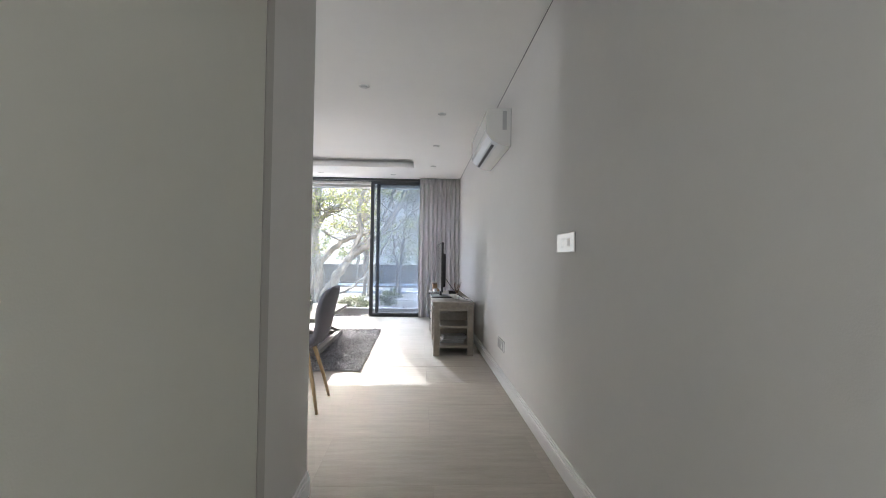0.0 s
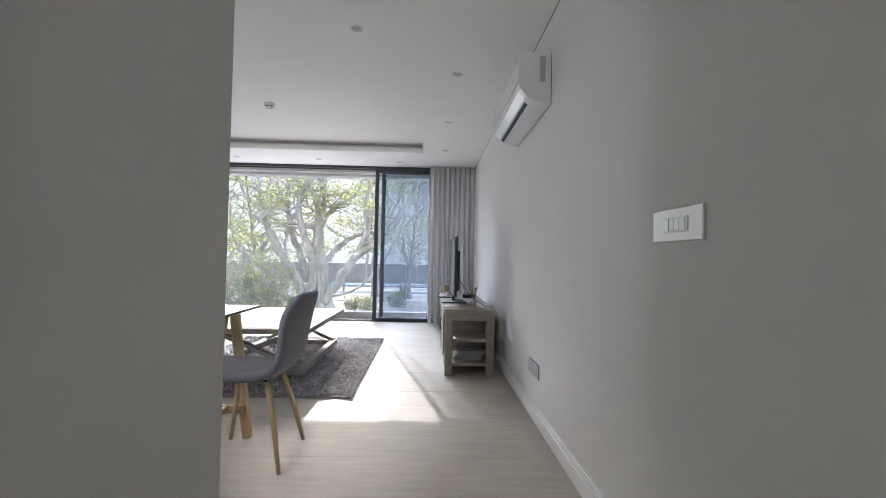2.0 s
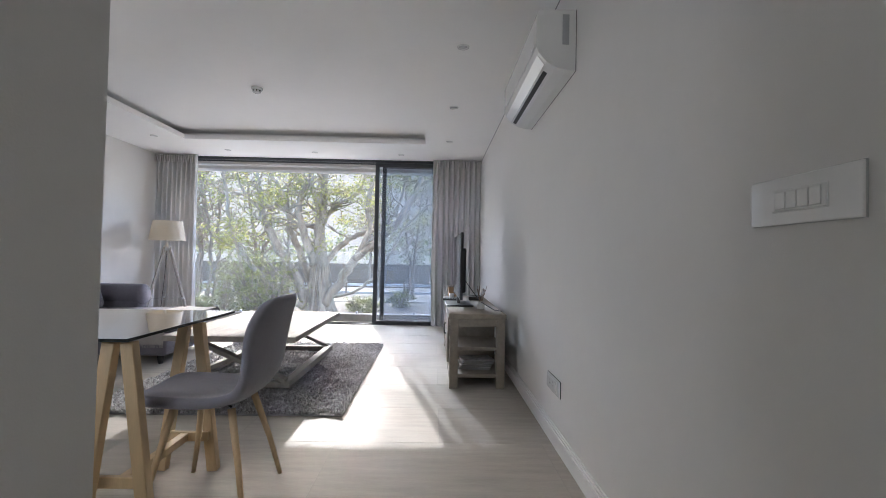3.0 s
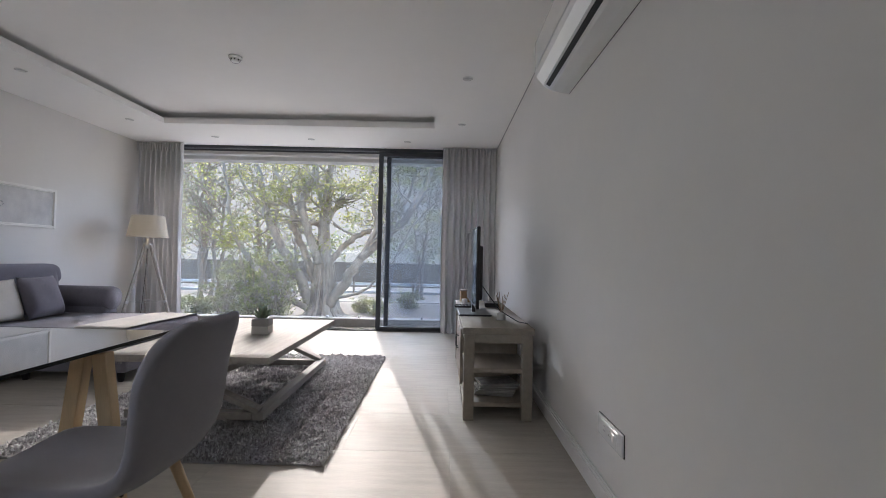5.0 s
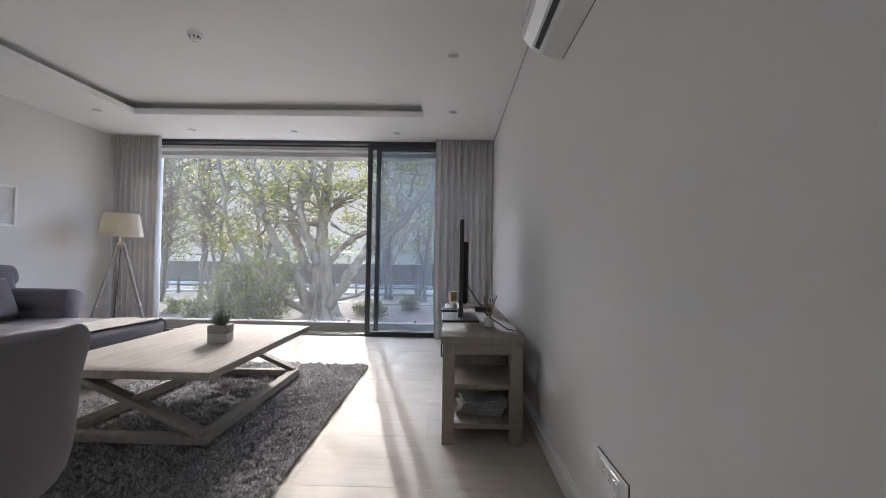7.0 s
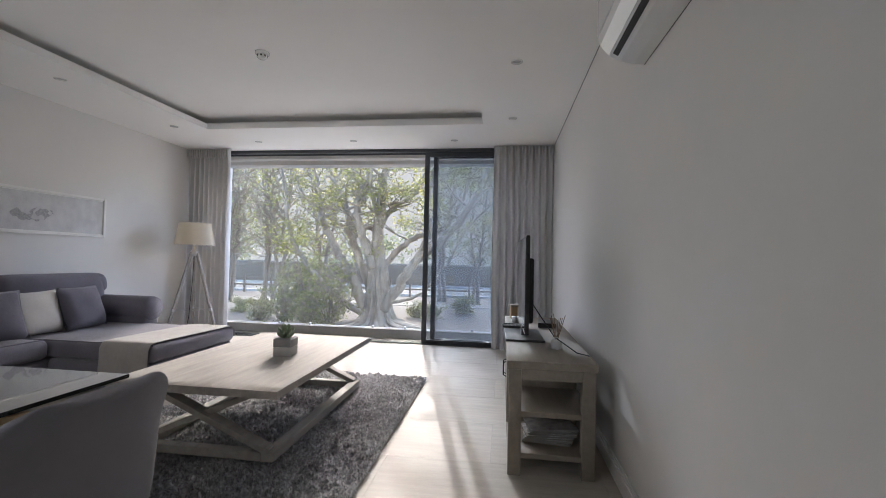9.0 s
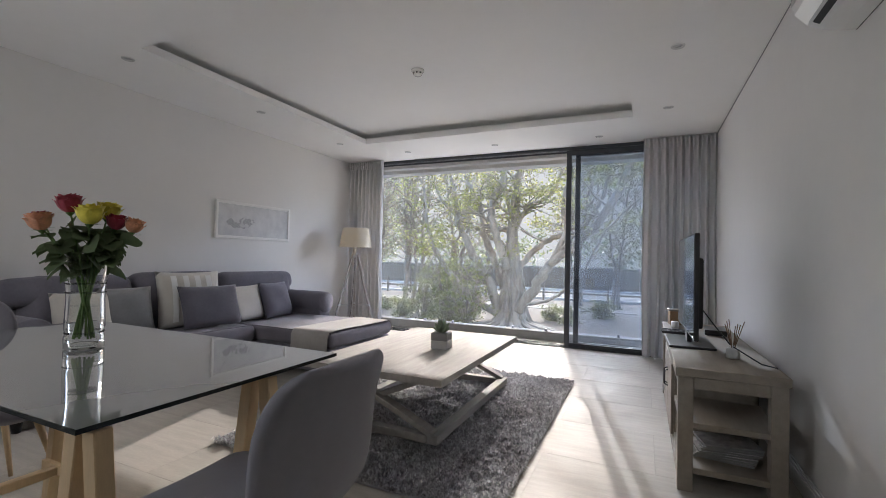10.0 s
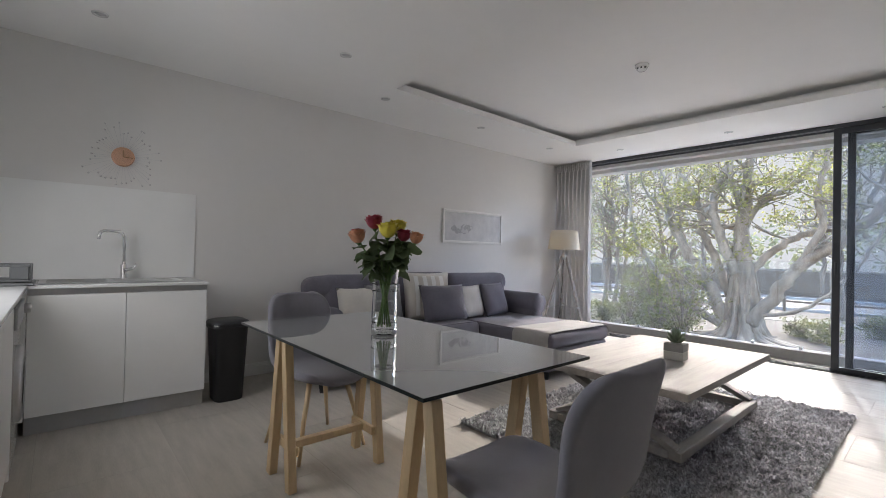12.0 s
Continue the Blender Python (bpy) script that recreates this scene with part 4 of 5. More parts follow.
# ---- floor lamp ----
def floor_lamp():
    l = thing("floor_lamp", (-3.87, 8.47, 0), label="tripod floor lamp with pale wood legs and cream shade", category="floor lamp")
    part("shade", lathe(bmesh.new(), [(0.238, 1.27), (0.235, 1.275), (0.188, 1.545), (0.186, 1.55), (0.182, 1.545), (0.231, 1.275)], 40, close=False), M_SHADE, l, "", True)
    part("hub", lathe(bmesh.new(), [(0.03, 1.12), (0.045, 1.13), (0.045, 1.185), (0.02, 1.20), (0.016, 1.26)], 20), M_STEEL, l, "brushed steel hub", True)
    part("bulb_holder", lathe(bmesh.new(), [(0.018, 1.26), (0.018, 1.32)], 14), M_WHITE_PLASTIC, l)
    sp = bmesh.new()
    for k in range(3):
        a = k * 2.094
        tube(sp, [(0, 0, 1.315), (0.228 * math.cos(a), 0.228 * math.sin(a), 1.30)], 0.0025, 5)
    part("shade_spider", sp, M_STEEL, l)
    for k in range(3):
        a = radians(5 + 120 * k)
        c, s = math.cos(a), math.sin(a)
        leg = part("leg", bar(bmesh.new(), (0.36 * c, 0.36 * s, 0.004), (0.035 * c, 0.035 * s, 1.17), 0.026, 0.034, up=(c, s, 0), bevel=0.004), M_WHITEWASH, l)
        part("collar", bar(bmesh.new(), (0.245 * c, 0.245 * s, 0.415), (0.236 * c, 0.236 * s, 0.445), 0.034, 0.042, up=(c, s, 0), bevel=0.003), M_STEEL, leg, "steel adjusting collar")
        part("foot_tip", lathe(bmesh.new(), [(0.012, 0), (0.016, 0.02)], 10, (0.36 * c, 0.36 * s, 0)), M_BLACK, leg)
    ch = bmesh.new()
    pts = [Vector((0.235 * math.cos(radians(5 + 120 * k)), 0.235 * math.sin(radians(5 + 120 * k)), 0.44)) for k in range(3)]
    for a, b in ((0, 1), (1, 2), (2, 0)):
        tube(ch, [pts[a], (pts[a] + pts[b]) / 2 + Vector((0, 0, -0.02)), pts[b]], 0.003, 5)
    part("spreader_chain", ch, M_STEEL, l)
    part("flex", tube(bmesh.new(), [(0, 0, 1.13), (-0.03, 0.02, 0.8), (-0.09, 0.05, 0.3), (-0.2, 0.1, 0.006), (-0.46, 0.15, 0.006)], 0.0035, 6), M_BLACK, l, "", True)
    return l


floor_lamp()
bulb = new("lamp_bulb_light", bpy.data.lights.new("lamp_bulb_light", "POINT"))
bulb.data.energy, bulb.data.shadow_soft_size, bulb.data.color = 0.085, 0.035, (1.0, 0.72, 0.38)
bulb.location = (-3.87, 8.47, 1.38)


# ---- picture ----
def picture():
    y0, y1, z0, z1 = 6.51, 7.636, 1.315, 1.75
    p = thing("framed_picture", (XW, (y0 + y1) / 2, z0), label="wide silver-white framed pencil drawing on the wall", category="picture")
    w, h = (y1 - y0) / 2, z1 - z0
    for n, a in (("frame_side", (-w, -w + 0.028, 0, h)), ("frame_side", (w - 0.028, w, 0, h)), ("frame_rail", (-w + 0.028, w - 0.028, 0, 0.028)), ("frame_rail", (-w + 0.028, w - 0.028, h - 0.028, h))):
        part(n, abox(0.002, 0.03, a[0], a[1], a[2], a[3], 0.003), M_SILVER, p)
    part("mount", abox(0.004, 0.012, -w + 0.02, w - 0.02, 0.02, h - 0.02), M_PAPER, p, "white card mount")
    part("drawing", abox(0.012, 0.0135, -w + 0.034, w - 0.034, 0.034, h - 0.034), M_SKETCH, p, "soft grey landscape drawing")
    rnd = random.Random(3)
    dk = material("graphite", (0.40, 0.40, 0.415), 0.8, vary=0.3, scale=60)
    for k in range(16):
        y, r = rnd.uniform(-0.40, 0.08), rnd.uniform(0.025, 0.075)
        b = bmesh.new()
        cnt = 14
        c = [b.verts.new((0.0142 + k * 0.0004, y + r * rnd.uniform(0.7, 1.4) * math.cos(6.283 * i / cnt), 0.16 + k % 3 * 0.025 + r * rnd.uniform(0.5, 1.1) * math.sin(6.283 * i / cnt))) for i in range(cnt)]
        b.faces.new(c)
        g = bmesh.ops.extrude_face_region(b, geom=b.faces[:])
        bmesh.ops.translate(b, vec=(0.0003, 0, 0), verts=[v for v in g["geom"] if isinstance(v, bmesh.types.BMVert)])
        part("pencil_mark", b, M_SKETCH if k % 2 else dk, p)
    return p


picture()


# ---- dining table and chairs ----
TT = 0.752
TAX0, TAX1, TAY0, TAY1 = -2.80, -1.115, 3.63, 4.53


def trestle(x, y0, y1):
    t = thing("trestle", (x, (y0 + y1) / 2, 0), label="pale beech trestle under the glass table top", category="trestle", group="table trestles")
    hy, top = (y1 - y0) / 2, TT - 0.012
    part("top_beam", abox(-0.03, 0.03, -hy - 0.014, hy + 0.014, top - 0.010, top - 0.003, 0.002), M_BEECH, t)
    for sy in (-1, 1):
        for sx in (-1, 1):
            part("leg", bar(bmesh.new(), (sx * 0.128, sy * hy, 0.0), (sx * 0.034, sy * hy, top - 0.01), 0.05, 0.042, up=(0, 1, 0), bevel=0.003), M_BEECH, t)
        part("brace", abox(-0.112, 0.112, sy * hy - 0.03 * sy - 0.012, sy * hy - 0.03 * sy + 0.012, 0.155, 0.20, 0.003), M_BEECH, t)
    part("stretcher", abox(-0.02, 0.02, -hy + 0.04, hy - 0.04, 0.158, 0.195, 0.003), M_BEECH, t)
    for sy in (-1, 1):
        part("clear_pad", lathe(bmesh.new(), [(0.012, top - 0.003), (0.012, top)], 12, (0, sy * hy, 0)), M_WHITE_PLASTIC, t)
    return t


trestle(-2.33, 3.70, 4.20)
trestle(-1.18, 3.69, 4.20)
gt = thing("glass_table_top", ((TAX0 + TAX1) / 2, (TAY0 + TAY1) / 2, TT - 0.012), label="rectangular grey backed glass table top with dark polished edge", category="table top")
gw, gl = (TAX1 - TAX0) / 2, (TAY1 - TAY0) / 2
bm = bmesh.new()
box(bm, -gw + 0.002, gw - 0.002, -gl + 0.002, gl - 0.002, 0.0005, 0.012)
part("pane", bm, M_GLASS_TOP, gt)
bm = bmesh.new()
for x0, x1, y0, y1 in ((-gw, gw, -gl, -gl + 0.002), (-gw, gw, gl - 0.002, gl), (-gw, -gw + 0.002, -gl + 0.002, gl - 0.002), (gw - 0.002, gw, -gl + 0.002, gl - 0.002)):
    box(bm, x0, x1, y0, y1, 0.0, 0.012)
part("polished_edge", bm, M_GLASS_EDGE, gt, "dark green glass edge")


def dining_chair():
    c = thing("dining_chair", label="grey upholstered shell dining chair with tapered wooden legs", category="chair", group="dining chairs")
    prof = [(0.325, 0.425, 0.135), (0.315, 0.448, 0.172), (0.275, 0.460, 0.202), (0.20, 0.458, 0.215), (0.08, 0.452, 0.218), (-0.02, 0.450, 0.218), (-0.118, 0.458, 0.216), (-0.190, 0.490, 0.214), (-0.228, 0.57, 0.214), (-0.249, 0.67, 0.217), (-0.268, 0.76, 0.215), (-0.283, 0.825, 0.205), (-0.291, 0.862, 0.187), (-0.294, 0.884, 0.158), (-0.298, 0.896, 0.118)]
    n = 14
    g = []
    bm = bmesh.new()
    for k, (x, z, hw) in enumerate(prof):
        row = []
        back = max(0.0, min(1.0, (z - 0.46) / 0.3)) if x < 0 else 0.0
        top = max(0.0, min(1.0, (0.90 - z) / 0.1))
        for i in range(n + 1):
            u = 2 * i / n - 1
            dish = abs(u) ** 2.4 * (0.35 + 0.65 * top)
            row.append(bm.verts.new((x + dish * 0.085 * back + (0.03 * dish * (0.5 - back) if x < 0 else -0.02 * dish * (x > 0.25)), u * hw, z + dish * 0.022 * (1 - back))))
        g.append(row)
    for a, b in zip(g, g[1:]):
        for i in range(n):
            bm.faces.new((a[i], a[i + 1], b[i + 1], b[i]))
    sh = part("shell", bm, M_CHAIR, c, "", True)
    so = sh.modifiers.new("thick", "SOLIDIFY")
    so.thickness, so.offset = 0.045, 0.0
    sb = sh.modifiers.new("round", "SUBSURF")
    sb.levels, sb.render_levels = 1, 1
    part("seat_plate", abox(-0.06, 0.07, -0.06, 0.06, 0.420, 0.434, 0.003), M_BLACK, c)
    for sx in (-1, 1):
        for sy in (-1, 1):
            part("leg", tube(bmesh.new(), [(sx * 0.212, sy * 0.212, 0.0), (sx * 0.17, sy * 0.17, 0.2), (sx * 0.12 + 0.01, sy * 0.115, 0.425)], [0.0095, 0.0135, 0.0165], 12), M_BEECH, c, "", True)
    part("under_frame", tube(bmesh.new(), [(-0.10, -0.095, 0.426), (0.11, 0.095, 0.426)], 0.005, 8), M_BLACK, c)
    part("under_frame", tube(bmesh.new(), [(-0.10, 0.095, 0.426), (0.11, -0.095, 0.426)], 0.005, 8), M_BLACK, c)
    return c


ch = dining_chair()
ch.matrix_world = pose(-0.925, 3.96, 0, 0, 0, 180)
copy_thing(ch, pose(-2.65, 4.03, 0, 0, 0, 4))


# ---- vase of roses ----
def rose(parent, at, r, mat, seed, tilt=(0, 0)):
    """A half-open cup: tight furled petals inside, outer ones with rolled-back ruffled lips."""
    rnd = random.Random(seed)
    b = bmesh.new()
    cups = ((3, 0.20, 1.62, 0.0), (4, 0.38, 1.66, 0.04), (5, 0.56, 1.62, 0.10), (5, 0.70, 1.52, 0.17), (6, 0.80, 1.36, 0.26))
    for layer, (cnt, rad, hgt, roll) in enumerate(cups):
        for k in range(cnt):
            a0 = 2 * math.pi * (k + 0.5 * layer) / cnt + rnd.uniform(-0.2, 0.2)
            half = 1.35 * math.pi / cnt
            hk = hgt * rnd.uniform(0.92, 1.05)
            rows = []
            for j in range(7):
                v = j / 6
                swell = math.sin(min(1.0, v * 1.25) * 1.5708) ** 0.7
                lip = roll * max(0.0, (v - 0.68) / 0.32) ** 2
                row = []
                for i in range(7):
                    u = i / 3 - 1
                    ruf = 0.07 * math.sin(u * 5 + k * 2.1 + layer) * v ** 3
                    rr = r * (0.16 + (rad - 0.10 * v) * swell + lip * (1 - 0.3 * u * u) + ruf + 0.03 * u * u)
                    z = r * (hk * v - 0.16 * u * u * v ** 3 - 0.5 * lip * roll * 2.2 + 0.5 * ruf)
                    w = half * (0.55 + 0.45 * swell) * (1 - 0.45 * v ** 5 * abs(u))
                    row.append(b.verts.new((rr * math.cos(a0 + u * w), rr * math.sin(a0 + u * w), z)))
                rows.append(row)
            for p, q in zip(rows, rows[1:]):
                for i in range(6):
                    b.faces.new((p[i], p[i + 1], q[i + 1], q[i]))
    m = pose(*at, tilt[0], tilt[1], 0)
    bmesh.ops.transform(b, matrix=m, verts=b.verts)
    ob = part("rose", b, mat, parent, "", True)
    cal = bmesh.new()
    lathe(cal, [(0.004, -0.012), (r * 0.22, -0.004), (r * 0.30, r * 0.06)], 10)
    for k in range(5):
        a = 2 * math.pi * k / 5 + 0.3
        d, sd = Vector((math.cos(a), math.sin(a), 0)), Vector((-math.sin(a), math.cos(a), 0))
        vs = [cal.verts.new(q) for q in (d * r * 0.25 - sd * r * 0.16, d * r * 0.25 + sd * r * 0.16, d * r * 1.15 + Vector((0, 0, r * rnd.uniform(-0.25, 0.3))))]
        cal.faces.new(vs)
    bmesh.ops.transform(cal, matrix=m, verts=cal.verts)
    part("calyx", cal, M_STEM, ob)
    return ob


VX, VY = -2.03, 4.10
vs = thing("flower_vase", (VX, VY, TT), label="tall waisted clear glass vase on the glass table", category="vase")
prof = [(0.058, 0.0), (0.066, 0.006), (0.067, 0.048), (0.062, 0.066), (0.067, 0.084), (0.065, 0.14), (0.063, 0.20), (0.066, 0.26), (0.077, 0.32), (0.091, 0.375)]
b = lathe(bmesh.new(), prof, 36, close=False)
wall = part("glass_wall", b, M_VASE, vs, "", True)
wall.visible_shadow = False
part("thick_base", lathe(bmesh.new(), [(0.056, 0.001), (0.058, 0.010), (0.056, 0.018)], 30), M_VASE, vs, "", True)
for z in (0.066, 0.225, 0.26):
    rr = 0.0655 if z > 0.1 else 0.064
    rb = bmesh.new()
    tube(rb, [(rr * math.cos(k * 0.2618), rr * math.sin(k * 0.2618), z) for k in range(25)], 0.0028, 8, False)
    part("glass_ring", rb, M_VASE, vs, "", True)
part("water", lathe(bmesh.new(), [(0.002, 0.168), (0.03, 0.168), (0.060, 0.170)], 28, close=False), M_WATER, vs, "still water surface", True)

bq = thing("rose_bouquet", (VX, VY, TT + 0.03), label="bunch of red, yellow and orange roses with dark leaves", category="flowers")
heads = [(-0.135, -0.03, 0.445, M_ORANGE, 0.034), (-0.06, 0.0, 0.52, M_RED, 0.036), (0.01, -0.03, 0.475, M_YELLOW, 0.040), (0.05, 0.05, 0.50, M_YELLOW, 0.036), (0.085, 0.01, 0.46, M_RED, 0.031), (0.145, 0.0, 0.45, M_ORANGE, 0.030), (-0.15, 0.03, 0.46, M_RED, 0.030)]
rnd = random.Random(7)
for k, (u, v, z, mt, r) in enumerate(heads):
    # u runs across the camera's view, v away from it; heads placed to fit it
    x, y = u * 0.64 - v * 0.77, u * 0.77 + v * 0.64
    tl = (-math.degrees(y) * 1.6, math.degrees(x) * 1.6)
    a = rnd.random() * 6.28
    st = bmesh.new()
    tube(st, [(0.03 * math.cos(a), 0.03 * math.sin(a), 0.012), (-0.2 * 0.03 * math.cos(a), 0.0, 0.2), (x * 0.35, y * 0.35, 0.30), (x, y, z)], [0.004, 0.004, 0.0035, 0.0035], 7)
    part("stem", st, M_STEM, bq, "", True)
    rose(bq, (x, y, z - 0.012), r * 1.28, mt, k, tilt=tl)
    # leaves up the stem
    for i in range(13):
        t = rnd.uniform(-0.1, 0.8)
        p = Vector((x, y, z)) * t + Vector((x * 0.35, y * 0.35, 0.30)) * (1 - t)
        ang = rnd.random() * 6.28
        d = Vector((math.cos(ang), math.sin(ang), rnd.uniform(-0.55, 0.6))).normalized()
        sd = d.cross(Vector((0, 0, 1))).normalized()
        sd.rotate(Matrix.Rotation(rnd.uniform(-1.1, 1.1), 3, d))
        ln = rnd.uniform(0.065, 0.095)
        lb = bmesh.new()
        rows = []
        for f, wd in ((0.0, 0.02), (0.15, 0.28), (0.40, 0.46), (0.68, 0.38), (0.88, 0.18), (1.0, 0.01)):
            base = p + d * ln * f + Vector((0, 0, -0.42 * ln * f * f))
            rows.append([lb.verts.new(base + sd * sg * ln * wd + Vector((0, 0, abs(sg) * 0.10 * ln))) for sg in (-1, 0, 1)])
        for ra, rb in zip(rows, rows[1:]):
            for q in range(2):
                lb.faces.new((ra[q], ra[q + 1], rb[q + 1], rb[q]))
        part("leaf", lb, M_ROSE_LEAF, bq, "", True)


# spare stems crossing in the water
for k in range(11):
    a, a2 = rnd.random() * 6.28, rnd.random() * 6.28
    st = bmesh.new()
    tube(st, [(0.036 * math.cos(a), 0.036 * math.sin(a), 0.01), (0.01 * math.cos(a2), 0.01 * math.sin(a2), 0.16), (0.045 * math.cos(a2), 0.045 * math.sin(a2), rnd.uniform(0.30, 0.38))], [0.0035, 0.004, 0.003], 6)
    part("stem", st, M_STEM, bq, "", True)


# ---- kitchen ----
KX = -3.765                                       # cabinet fronts along the west wall
KZ = 0.922


def base_unit(y0, y1, group):
    c = thing("base_cabinet", (XW, y0, 0), label="white handleless kitchen base cabinet on a grey plinth", category="cabinet", group=group)
    d, w = KX - XW, y1 - y0
    part("carcass", abox(0.004, d - 0.022, 0.001, w - 0.001, 0.14, KZ - 0.022), M_CABINET, c)
    part("door", abox(d - 0.02, d, 0.0015, w - 0.0015, 0.122, KZ - 0.062, 0.0015), M_CABINET, c, "flat white door")
    part("finger_rail", abox(d - 0.03, d - 0.008, 0.0, w, KZ - 0.058, KZ - 0.022), M_STEEL, c, "brushed aluminium finger rail")
    part("plinth", abox(d - 0.075, d - 0.06, 0.0, w, 0.0, 0.14), M_PLINTH, c)
    return c


base_unit(2.69, 3.18, "kitchen base cabinets")
base_unit(3.18, 3.672, "kitchen base cabinets")


def run_unit(x0, x1):
    c = thing("base_cabinet", (x0, 2.03, 0), label="white handleless kitchen base cabinet in the return run", category="cabinet", group="kitchen base cabinets")
    w, d = x1 - x0, 0.64
    part("carcass", abox(0.001, w - 0.001, 0.004, d - 0.022, 0.14, KZ - 0.022), M_CABINET, c)
    part("door", abox(0.0015, w - 0.0015, d - 0.02, d, 0.122, KZ - 0.062, 0.0015), M_CABINET, c, "flat white door")
    part("finger_rail", abox(0.0, w, d - 0.03, d - 0.008, KZ - 0.058, KZ - 0.022), M_STEEL, c, "brushed aluminium finger rail")
    part("plinth", abox(0.0, w, d - 0.075, d - 0.06, 0.0, 0.14), M_PLINTH, c)
    return c


for x0, x1 in ((-4.37, -3.77), (-3.09, -2.55), (-2.55, -1.95), (-1.95, -1.25), (-1.25, -0.62)):
    run_unit(x0, x1)
wm = thing("washing_machine", (-3.70, 2.07, 0), label="white front-loading washing machine under the worktop", category="washing machine")
part("body", abox(0.005, 0.605, 0, 0.60, 0.02, 0.86, 0.008, 2), M_WHITE_PLASTIC, wm)
part("control_panel", abox(0.008, 0.602, 0.60, 0.615, 0.75, 0.855, 0.004), M_GREY_PLASTIC, wm)
dr = lathe(bmesh.new(), [(0.20, 0), (0.205, 0.02), (0.18, 0.035), (0.14, 0.03)], 36, close=False)
bmesh.ops.transform(dr, matrix=pose(0.305, 0.598, 0.43, -90, 0, 0), verts=dr.verts)
part("door_ring", dr, M_STEEL, wm, "", True)
kb = lathe(bmesh.new(), [(0.028, 0), (0.026, 0.026), (0.02, 0.03)], 20)
bmesh.ops.transform(kb, matrix=pose(0.09, 0.615, 0.805, -90, 0, 0), verts=kb.verts)
part("dial", kb, M_STEEL, wm, "", True)
for x in (0.06, 0.55):
    for y in (0.06, 0.54):
        part("foot", lathe(bmesh.new(), [(0.02, 0), (0.02, 0.02)], 12, (x, y, 0)), M_BLACK, wm)
tagged(part("filler_panel", abox(-3.767, -3.704, 2.40, 2.688, 0.12, KZ - 0.022, 0.001), M_CABINET), "white filler panel in the corner of the kitchen units", "panel", kind="structure")
bm = bmesh.new()
box(bm, XW + 0.002, KX + 0.012, 2.69, 3.68, KZ - 0.02, KZ, 0.002)
box(bm, XW + 0.002, -0.62, 2.03, 2.69, KZ - 0.02, KZ, 0.002)
wk = tagged(part("worktop", bm, M_WORKTOP), "thin white stone worktop turning the corner", "worktop")
sb = tagged(part("splashback", abox(XW + 0.001, XW + 0.014, 2.03, 3.705, KZ + 0.001, 1.628, 0.001), M_CABINET), "plain white splashback panel behind the sink", "splashback", kind="structure")
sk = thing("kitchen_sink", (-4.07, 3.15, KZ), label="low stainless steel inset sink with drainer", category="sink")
part("rim", abox(-0.20, 0.20, -0.42, 0.40, 0.0005, 0.006, 0.003), M_STEEL, sk)
# flat sheet on the rim; the basin's inner shade is only its grey colour
part("basin_shade", abox(-0.15, 0.15, -0.02, 0.34, 0.006, 0.0075), M_PLINTH, sk, "flat grey sheet painted for the shade inside the basin")
for k in range(6):
    part("drainer_rib", abox(-0.14 + k * 0.05, -0.125 + k * 0.05, -0.38, -0.06, 0.006, 0.009, 0.001), M_STEEL, sk)
tp = thing("kitchen_tap", (-4.27, 3.205, KZ), label="chrome mixer tap with a square swan neck", category="tap")
part("column", lathe(bmesh.new(), [(0.026, 0), (0.026, 0.006), (0.022, 0.01), (0.022, 0.11), (0.018, 0.115)], 20), M_CHROME, tp, "", True)
part("spout", tube(bmesh.new(), [(0, 0, 0.11), (0, 0, 0.32), (0.008, -0.012, 0.345), (0.025, -0.03, 0.36), (0.06, -0.10, 0.362), (0.075, -0.13, 0.362), (0.085, -0.15, 0.352), (0.09, -0.158, 0.325), (0.09, -0.158, 0.30)], 0.0125, 12), M_CHROME, tp, "", True)
part("lever", tube(bmesh.new(), [(0.02, 0.005, 0.07), (0.05, 0.035, 0.078), (0.075, 0.06, 0.09), (0.085, 0.07, 0.12)], [0.013, 0.013, 0.010, 0.007], 10), M_CHROME, tp, "", True)
rk = thing("dish_rack", (-3.93, 2.56, KZ), label="grey wire dish rack on a tray on the worktop", category="dish rack")
part("tray", abox(-0.19, 0.19, -0.16, 0.16, 0.0, 0.018, 0.006), M_RACK, rk)
for z in (0.03, 0.12):
    lp = bmesh.new()
    tube(lp, [(-0.17, -0.14, z), (0.17, -0.14, z), (0.17, 0.14, z), (-0.17, 0.14, z), (-0.17, -0.14, z)], 0.005, 8, False)
    part("wire_loop", lp, M_RACK, rk)
for k in range(20):
    x = -0.16 + k * 0.0168
    part("wire", tube(bmesh.new(), [(x, -0.14, 0.12), (x, -0.14, 0.03), (x, 0.14, 0.03), (x, 0.14, 0.12)], 0.003, 6), M_RACK, rk)
part("cutlery_cup", abox(0.06, 0.165, 0.05, 0.135, 0.034, 0.13, 0.006), M_RACK, rk)
wc = thing("wall_cabinet", (-4.37, 2.03, 1.63), label="white handleless kitchen wall cabinet", category="cabinet")
part("carcass", abox(0, 0.9, 0, 0.30, 0.0, 0.72, 0.002), M_CABINET, wc)
for k in range(2):
    part("door", abox(0.002 + 0.45 * k, 0.448 + 0.45 * k, 0.30, 0.318, -0.01, 0.72, 0.0015), M_CABINET, wc)


